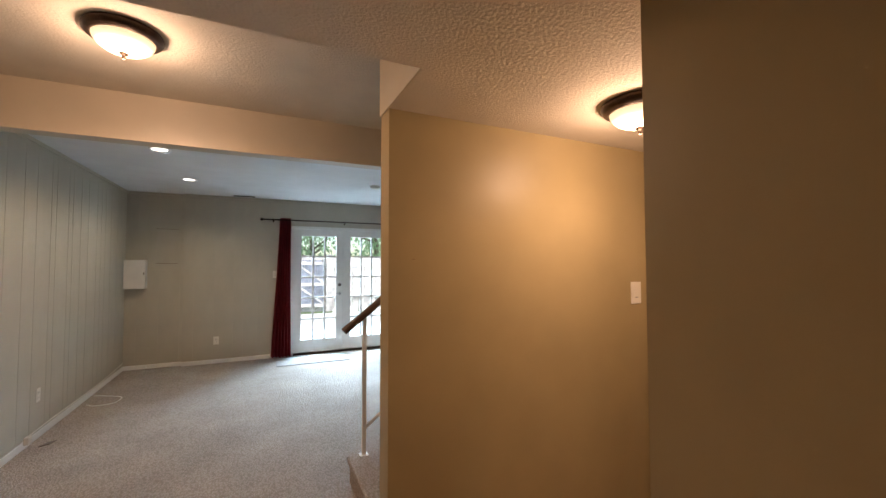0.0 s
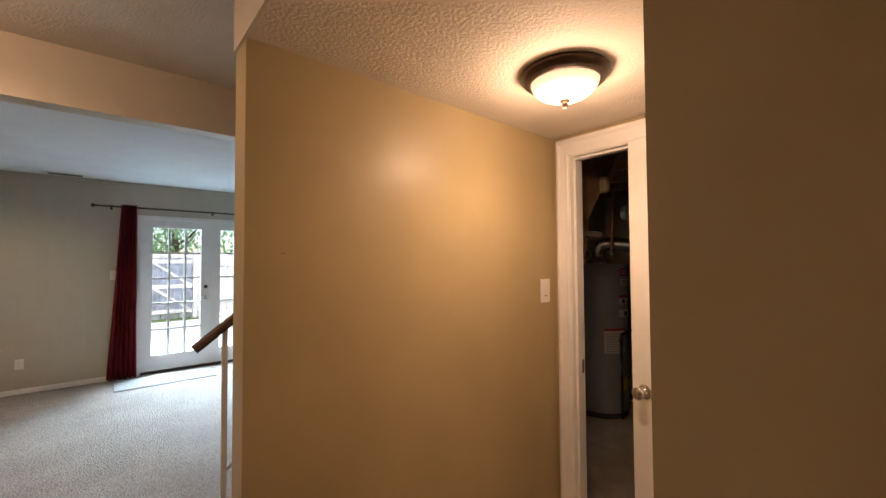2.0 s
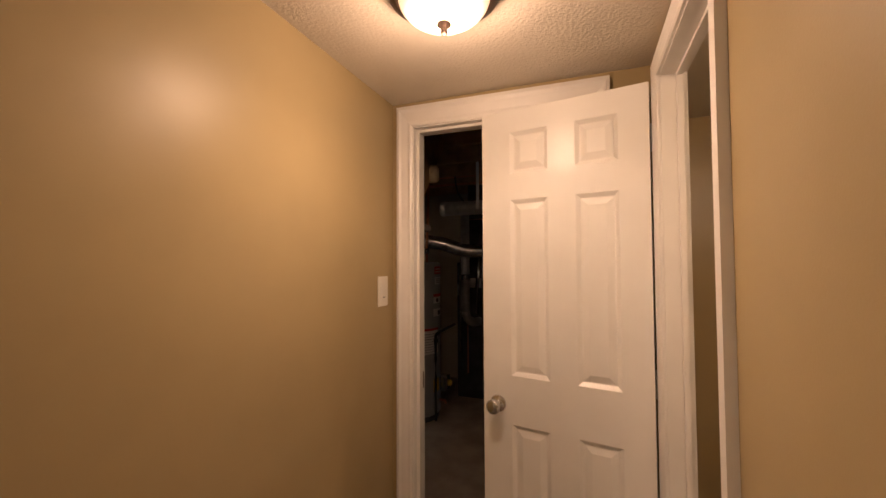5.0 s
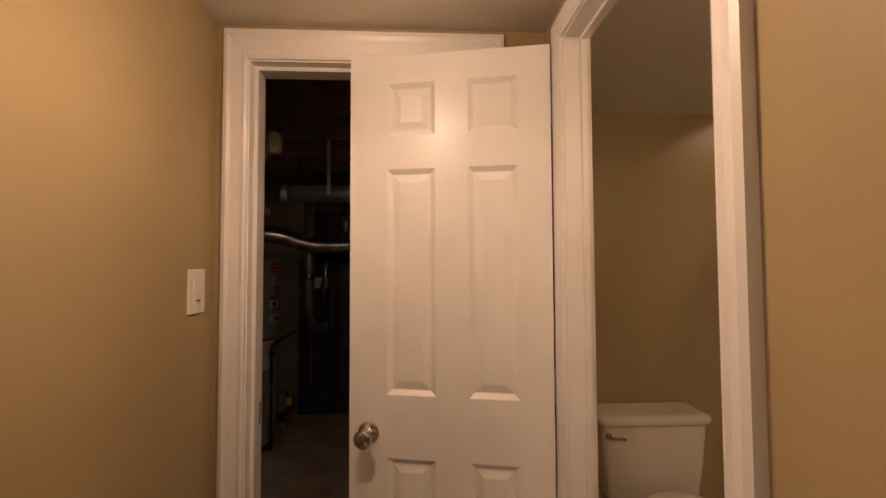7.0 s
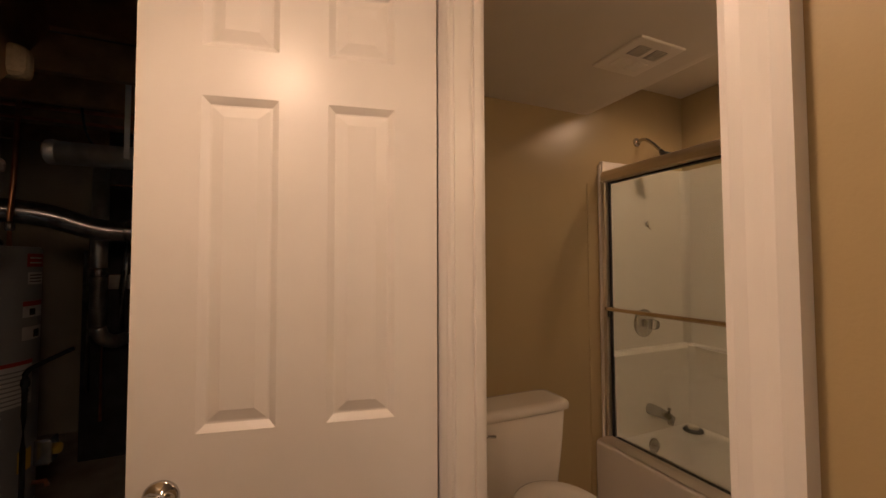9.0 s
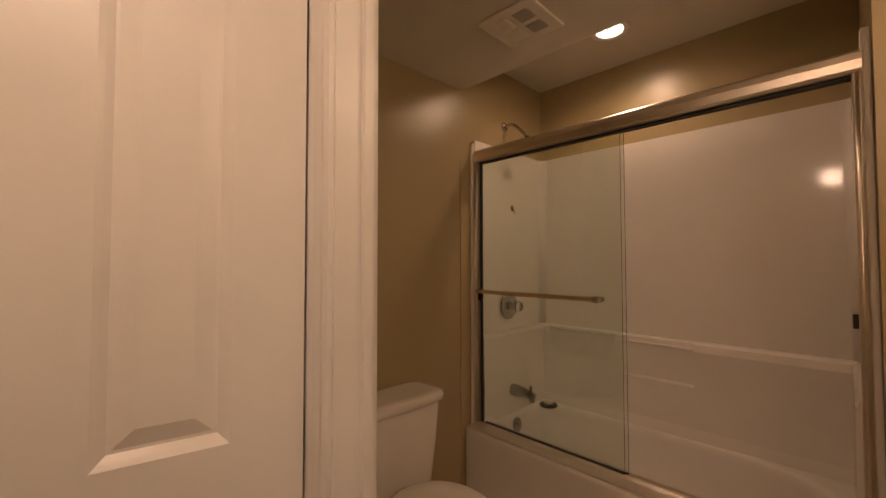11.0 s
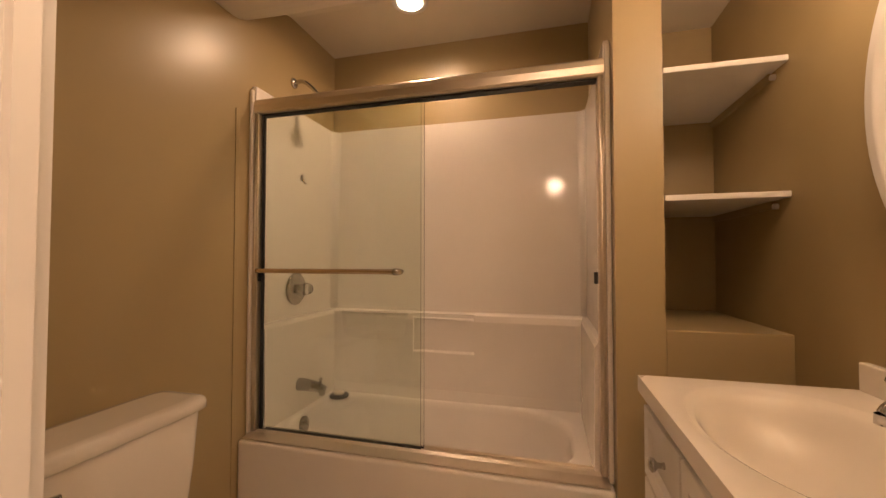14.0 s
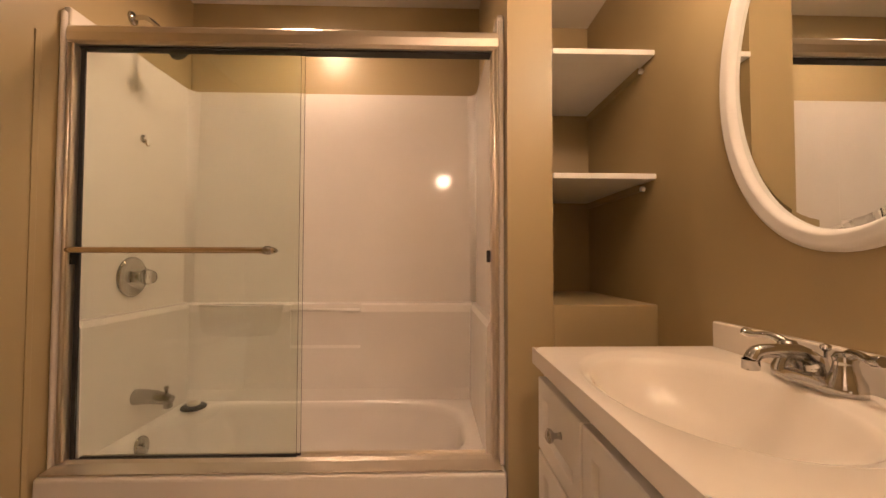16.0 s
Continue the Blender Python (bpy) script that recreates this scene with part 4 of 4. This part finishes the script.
part("grille", bx(-.135, .135, -.135, .135, -.012, 0, bev=.006), "plastic", fan)
for sx in (-1, 1):
    for sy in (-1, 1):
        part("opening", bx(sx * .05 - .036, sx * .05 + .036, sy * .05 - .036, sy * .05 + .036, -.0135, -.0122), "rubber" if sx < 0 else "plastic", fan)
        for k in range(8):
            x = sx * .05 - .033 + k * .0094
            part("slat", bx(x - .001, x + .001, sy * .05 - .036, sy * .05 + .036, -.0165, -.0135), "plastic", fan)

# ---- utility room ----
wh = thing("water_heater", "grey gas water heater with labels on the utility room floor", "water heater", pose(4.04, 2.29, .008))
part("tank", lathe([(0, .05), (.25, .05), (.258, .06), (.258, 1.425), (.25, 1.443), (0, 1.452)], 48), "heater", wh)
part("base_ring", lathe([(.23, 0), (.245, 0), (.245, .05), (.23, .05)], 40), "dark", wh)
def on_tank(name, ang, z0, z1, wide, mat, label):
    a0 = radians(ang)
    bm = bmesh.new()
    k = 8
    lo = [bm.verts.new((.2605 * math.cos(a0 + wide * (i / k - .5)), .2605 * math.sin(a0 + wide * (i / k - .5)), z0)) for i in range(k + 1)]
    hi = [bm.verts.new((v.co.x, v.co.y, z1)) for v in lo]
    for i in range(k):
        bm.faces.new((lo[i], lo[i + 1], hi[i + 1], hi[i])).smooth = True
    return part(name, bm, mat, wh, label)


on_tank("label", 268, 1.335, 1.405, .55, "redpaper", "red warning label")
for z in (1.352, 1.378):
    on_tank("print_line", 268, z, z + .008, .42, "paper", "pale line of print").scale = (1.001, 1.001, 1)
on_tank("label", 268, 1.24, 1.305, .5, "paper", "white label")
for k in range(3):
    on_tank("print_line", 268, 1.252 + .017 * k, 1.258 + .017 * k, .4, "dark", "dark line of print").scale = (1.001, 1.001, 1)
on_tank("label", 266, 1.065, 1.125, .6, "paper", "white label")
on_tank("label", 266, 1.125, 1.15, .6, "redpaper", "red band")
on_tank("pictogram", 262, 1.075, 1.11, .16, "dark", "").scale = (1.001, 1.001, 1)
on_tank("label", 266, .945, 1.015, .6, "paper", "white label")
on_tank("pictogram", 270, .955, .995, .2, "dark", "").scale = (1.001, 1.001, 1)
on_tank("label", 240, .61, .82, .85, "paper", "white instruction label")
on_tank("label", 240, .82, .84, .85, "redpaper", "red band")
for k in range(8):
    on_tank("print_line", 240, .625 + .023 * k, .632 + .023 * k, .7, "heater", "").scale = (1.001, 1.001, 1)
on_tank("label", 258, .26, .37, .34, "yellow", "yellow energy label")
part("gas_valve", bx(.02, .12, -.33, -.25, .24, .38, bev=.012), "steel", wh, "grey gas control valve")
part("valve_dial", lathe([(0, 0), (.03, 0), (.03, .02), (.022, .028), (0, .028)], 20, m=Matrix.Translation((.07, -.33, .31)) @ Matrix.Rotation(radians(90), 4, "X")), "yellow", wh, "yellow control dial")
part("relief_pipe", tube(curve_pts([(.14, -.37, .85), (-.08, -.31, .815), (-.145, -.288, .79), (-.15, -.285, .70), (-.15, -.285, .03)], 4), .012), "rubber", wh, "black relief pipe")
part("relief_elbow", lathe([(.015, -.02), (.019, -.012), (.019, .012), (.015, .02)], 16, m=Matrix.Translation((-.15, -.286, .74))), "dark", wh)
part("drain_cock", tube([(.02, -.25, .16), (.02, -.31, .16), (.02, -.32, .13)], .012), "copper", wh)
part("draft_hood", lathe([(.11, 1.447), (.105, 1.475), (.07, 1.51), (.062, 1.55), (.068, 1.56), (.062, 1.57)], 28), "steel", wh)
for s in (-1, 1):
    part("nipple", tube([(-.05, s * .13 - .03, 1.44), (-.05, s * .13 - .03, 1.60), (-.03, s * .13 - .03, 1.80), (.0, s * .13 - .03, 2.42)], .012), "copper", wh)
    part("union", lathe([(.013, -.025), (.02, -.018), (.022, 0), (.02, .018), (.013, .025)], 16, m=Matrix.Translation((-.05, s * .13 - .03, 1.55))), "steel", wh)
flue = thing("flue_pipe", "galvanised flue pipe running from the water heater", "duct")
part("pipe", tube(curve_pts([(4.04, 2.29, 1.56), (4.04, 2.285, 1.60), (4.05, 2.25, 1.64), (4.07, 2.17, 1.65), (4.12, 2.02, 1.63), (4.18, 1.86, 1.575), (4.22, 1.72, 1.555), (4.24, 1.5, 1.56), (4.26, 1.1, 1.57), (4.28, .55, 1.58)], 6), .066, 18), "steel", flue)
for x, y, z in ((4.225, 1.68, 1.556), (4.245, 1.4, 1.562), (4.268, .9, 1.573)):
    part("band", lathe([(.067, -.012), (.071, 0), (.067, .012)], 22, m=Matrix.Translation((x, y, z)) @ Matrix.Rotation(radians(90), 4, "X")), "steel", flue)
du = thing("duct_pipe", "round galvanised duct hung under the joists", "duct")
part("pipe", tube([(3.60, 1.83, 1.888), (3.60, .62, 1.888)], .056, 24), "zinc", du)
part("strap", bx(3.535, 3.543, 1.50, 1.522, 1.87, 2.24), "paper", du, "pale hanging strap")
part("collar", lathe([(.057, -.02), (.062, 0), (.057, .02)], 22, m=Matrix.Translation((3.60, 1.81, 1.888)) @ Matrix.Rotation(radians(90), 4, "X")), "zinc", du)
part("end_cap", lathe([(0, 0), (.045, .004), (.055, .012), (.055, .02)], 24, m=Matrix.Translation((3.60, 1.842, 1.888)) @ Matrix.Rotation(radians(90), 4, "X")), "zinc", du)
vp = thing("vent_pipe", "upright grey vent pipe beside the furnace", "pipe")
part("pipe", tube([(4.40, 1.88, .95), (4.40, 1.88, 2.02)], .045, 16), "zinc", vp)
part("elbow", tube(curve_pts([(4.40, 1.88, .95), (4.42, 1.86, .88), (4.48, 1.82, .84), (4.63, 1.80, .83)], 4), .045, 14), "zinc", vp)
part("coupling", lathe([(.046, -.03), (.051, -.024), (.051, .024), (.046, .03)], 20, m=Matrix.Translation((4.40, 1.88, 1.30))), "steel", vp)
fu = thing("furnace", "dark furnace cabinet at the back of the utility room", "furnace")
part("cabinet", bx(4.65, 5.25, 1.2, 2.05, .008, 1.45, bev=.01), "dark", fu)
part("front_panel", bx(4.635, 4.65, 1.25, 2.0, .75, 1.40, bev=.004), "dark", fu)
part("label", bx(4.632, 4.635, 1.75, 1.9, 1.18, 1.28), "paper", fu, "pale rating label")
part("plenum", bx(4.75, 5.15, 1.3, 1.95, 1.45, 2.42), "dark", fu)
for y, z0, z1, r in ((1.62, 1.45, 1.95, .05), (1.80, .9, 1.5, .02), (1.98, .5, 1.9, .018)):
    part("riser_pipe", tube([(4.56, y, z0), (4.56, y, (z0 + z1) / 2), (4.50, y - .05, z1)], r), "steel", fu)
part("junction_box", bx(4.60, 4.635, 1.93, 2.03, 1.10, 1.22), "steel", fu)
part("leg_pipe", tube([(4.58, 1.72, .10), (4.58, 1.72, 1.6)], .04), "dark", fu)
part("gas_line", tube([(4.55, 1.9, .3), (4.55, 1.9, 1.9), (4.55, 1.0, 1.9)], .010), "copper", fu)
for i, (y, z, r) in enumerate(((2.0, 2.305, .013), (1.9, 2.215, .011))):
    wp = thing("water_pipe", "thin copper water pipe under the joists", "pipe", group="water pipes")
    part("pipe", tube([(4.28 - .06 * i, 2.84, z), (4.28 - .06 * i, YH + .002, z)], r), "copper", wp)
wire = thing("cable", "loose dark cable hanging from the joists", "cable")
part("cord", tube(curve_pts([(4.1, 1.9, 2.40), (4.1, 1.85, 2.1), (4.12, 1.7, 1.98), (4.1, 1.5, 2.15), (4.1, 1.3, 2.40)], 6), .006), "rubber", wire)
sg = thing("stair_stringer", "raw lumber stair stringer under the stairs", "stringer")
part("board", prism([(2.22, 1.27), (3.18, 2.36), (3.18, 2.42), (2.70, 2.42), (2.22, 1.88)], "y", 1.62, 1.665), "rawwood", sg)
part("insulation", bx(2.81, 2.885, 1.575, 1.66, 1.95, 2.06, bev=.028, seg=3), "foam", sg, "pale insulation lump")
for i in range(6):
    x = 2.6 + i * .45
    solid("joist", bx(x, x + .04, YH + .01, 2.85, 2.24, 2.42), "rawwood", "raw lumber ceiling joist in the utility room", "joist", "utility joists")

# ---- family room: small things ----
for nm, x0, x1, y0, y1 in (("trim_crown_west", XL, XL + .022, 2.96, YF), ("trim_crown_jog", XL + .022, -.915, YF - .022, YF), ("trim_crown_garden", -.915, XR, YF - .082, YF - .06)):
    structure(nm, bx(x0, x1, y0, y1, 2.505, 2.54, bev=.006), "khaki", "thin khaki painted strip under the ceiling", "trim")
lead = thing("cable", "thin pale cable lying loose along the baseboard", "cable")
part("run", tube(curve_pts([(XL + .02, 4.34, .083), (XL + .018, 4.8, .088), (XL + .019, 5.6, .082), (XL + .018, 6.3, .09), (XL + .02, 6.86, .12)], 6), .005, 8), "plastic", lead)
loose = thing("cable", "loose loop of thin pale cable on the carpet", "cable")
part("loop", tube(curve_pts([(-1.58, 5.75, .004), (-1.42, 5.66, .004), (-1.28, 5.55, .004), (-1.30, 5.36, .004), (-1.45, 5.33, .004), (-1.54, 5.40, .004)], 8), .004, 8), "plastic", loose)
solid("scrap", prism([(-1.52, 4.33), (-1.46, 4.36), (-1.44, 4.43), (-1.49, 4.41)], "z", .001, .006), "wood", "small brown scrap on the carpet", "litter")

# ---- garden ----
structure("ground", bx(-60, 60, YF + .13, 140, -.14, -.05), "grass", "lawn beyond the patio", "ground")
structure("patio", bx(-6, 8, YF + .125, 12.55, -.06, -.015), "patio", "pale concrete patio outside the french doors", "patio")
fen = thing("fence", "weathered board fence at the end of the garden", "fence")
rnd = random.Random(4)
for i in range(60):
    x = -5 + i * .2
    h = 1.75 + rnd.uniform(-.02, .02)
    part("board", bx(x, x + .185, 13.4, 13.425, -.05, h), "fence", fen)
for z in (.35, 1.4):
    part("rail", bx(-5, 7, 13.36, 13.4, z, z + .09), "fence", fen)
for i in range(6):
    part("post", bx(-5 + i * 2.4, -4.9 + i * 2.4, 13.3, 13.4, -.05, 1.8), "fence", fen)
gate = thing("garden_gate", "blue-grey boarded garden gate with pale rails and brace", "gate")
for i in range(7):
    part("board", bx(1.17 + i * .13, 1.293 + i * .13, 13.30, 13.318, .10, 1.62), "gate", gate)
for z in (.16, .84, 1.52):
    part("rail", bx(1.15, 2.10, 13.27, 13.298, z - .05, z + .05), "fence", gate)
for z0, z1 in ((.22, .78), (.90, 1.46)):
    part("brace", prism([(1.19, z1), (1.29, z1), (2.06, z0), (1.96, z0)], "y", 13.272, 13.297), "fence", gate)
for x in (1.09, 2.16):
    part("post", bx(x - .05, x + .05, 13.24, 13.34, -.05, 1.80), "fence", gate)


def tree(x, y, height, spread, seed, label):
    r = random.Random(seed)
    d = thing("tree", label, "tree", pose(x, y, -.06))
    trunk = tube(curve_pts([(0, 0, 0), (.05, .03, height * .3), (-.04, .05, height * .6), (.06, 0, height * .9)], 4), [.14 - .009 * i for i in range(13)])
    for k in range(10):
        a, z0 = r.uniform(0, 6.28), height * r.uniform(.25, .8)
        L = spread * r.uniform(.5, .9)
        tube(curve_pts([(0, 0, z0), (L * .5 * math.cos(a), L * .5 * math.sin(a), z0 + .3), (L * math.cos(a), L * math.sin(a), z0 + .8)], 3), [.05, .045, .04, .035, .03, .02, .012], 7, trunk)
    part("trunk", trunk, "bark", d)
    vs, fs = [], []
    for k in range(3200):
        a, u = r.uniform(0, 6.28), r.random() ** .5
        z = height * (.28 + .78 * r.random())
        w = spread * (1 - abs(z / height - .55) * 1.1) * (.7 + .3 * math.sin(3 * a + seed))
        c = Vector((w * u * math.cos(a), w * u * math.sin(a), z))
        e = Euler((r.uniform(0, 6), r.uniform(0, 6), r.uniform(0, 6))).to_matrix()
        s = r.uniform(.05, .10)
        b0 = len(vs)
        vs += [c + e @ Vector(q) * s for q in ((-1, 0, 0), (0, -.5, .1), (1, 0, 0), (0, .5, .1))]
        fs.append((b0, b0 + 1, b0 + 2, b0 + 3))
    me = bpy.data.meshes.new("crown")
    me.from_pydata(vs, [], fs)
    me.materials.append(M["leaf"])
    cr = new("crown", me)
    cr.parent = d
    return d


tree(.2, 15.0, 5.2, 1.9, 2, "leafy green tree behind the garden fence")
tree(2.0, 16.5, 6.0, 2.2, 7, "leafy green tree behind the garden fence")
tree(4.2, 14.8, 4.8, 1.8, 11, "leafy green tree behind the garden fence")
for i in range(7):
    x = 2.4 + i * .42
    w = solid("garden_stone", lathe([(0, -.06), (.2, -.05), (.21, .04), (.15, .12), (0, .15)], 9, m=pose(x, 12.6 + .1 * (i % 2), 0, 0, 0, 40 * i), smooth=False), "patio", "grey garden stone edging the bed", "stone", "garden stones")

# ---- grooved boards of the family room walls ----
def wall_boards(wall, axis, face, out, a, b, z0, z1):
    """Upright boards of uneven width with open grooves between them, 2 mm proud of the wall."""
    r = random.Random(3)
    shared, u = {}, a
    while u < b - .05:
        w = round(min(r.choice((.10, .14, .20, .20, .26)), b - u), 4)
        if w not in shared:
            shared[w] = mesh_of("board", bx(0, w - .003, 0, .002, 0, z1 - z0, bev=.0006, seg=1), "khaki")
        ob = new("board", shared[w])
        ob.parent = wall
        if axis == "x":
            ob.matrix_world = pose(u, face, z0) @ Matrix.Diagonal((1, out, 1, 1))
        else:
            ob.matrix_world = pose(face, u, z0, 0, 0, 90) @ Matrix.Diagonal((1, -out, 1, 1))
        u += w


wall_boards(WALL["west"], "y", XL, 1, 2.97, YF, .074, 2.504)
wall_boards(WALL["jog"], "x", YF, -1, XL + .004, -.918, .074, 2.504)
wall_boards(WALL["garden"], "x", YF - .06, -1, -.912, FX0 - .005, .074, 2.504)
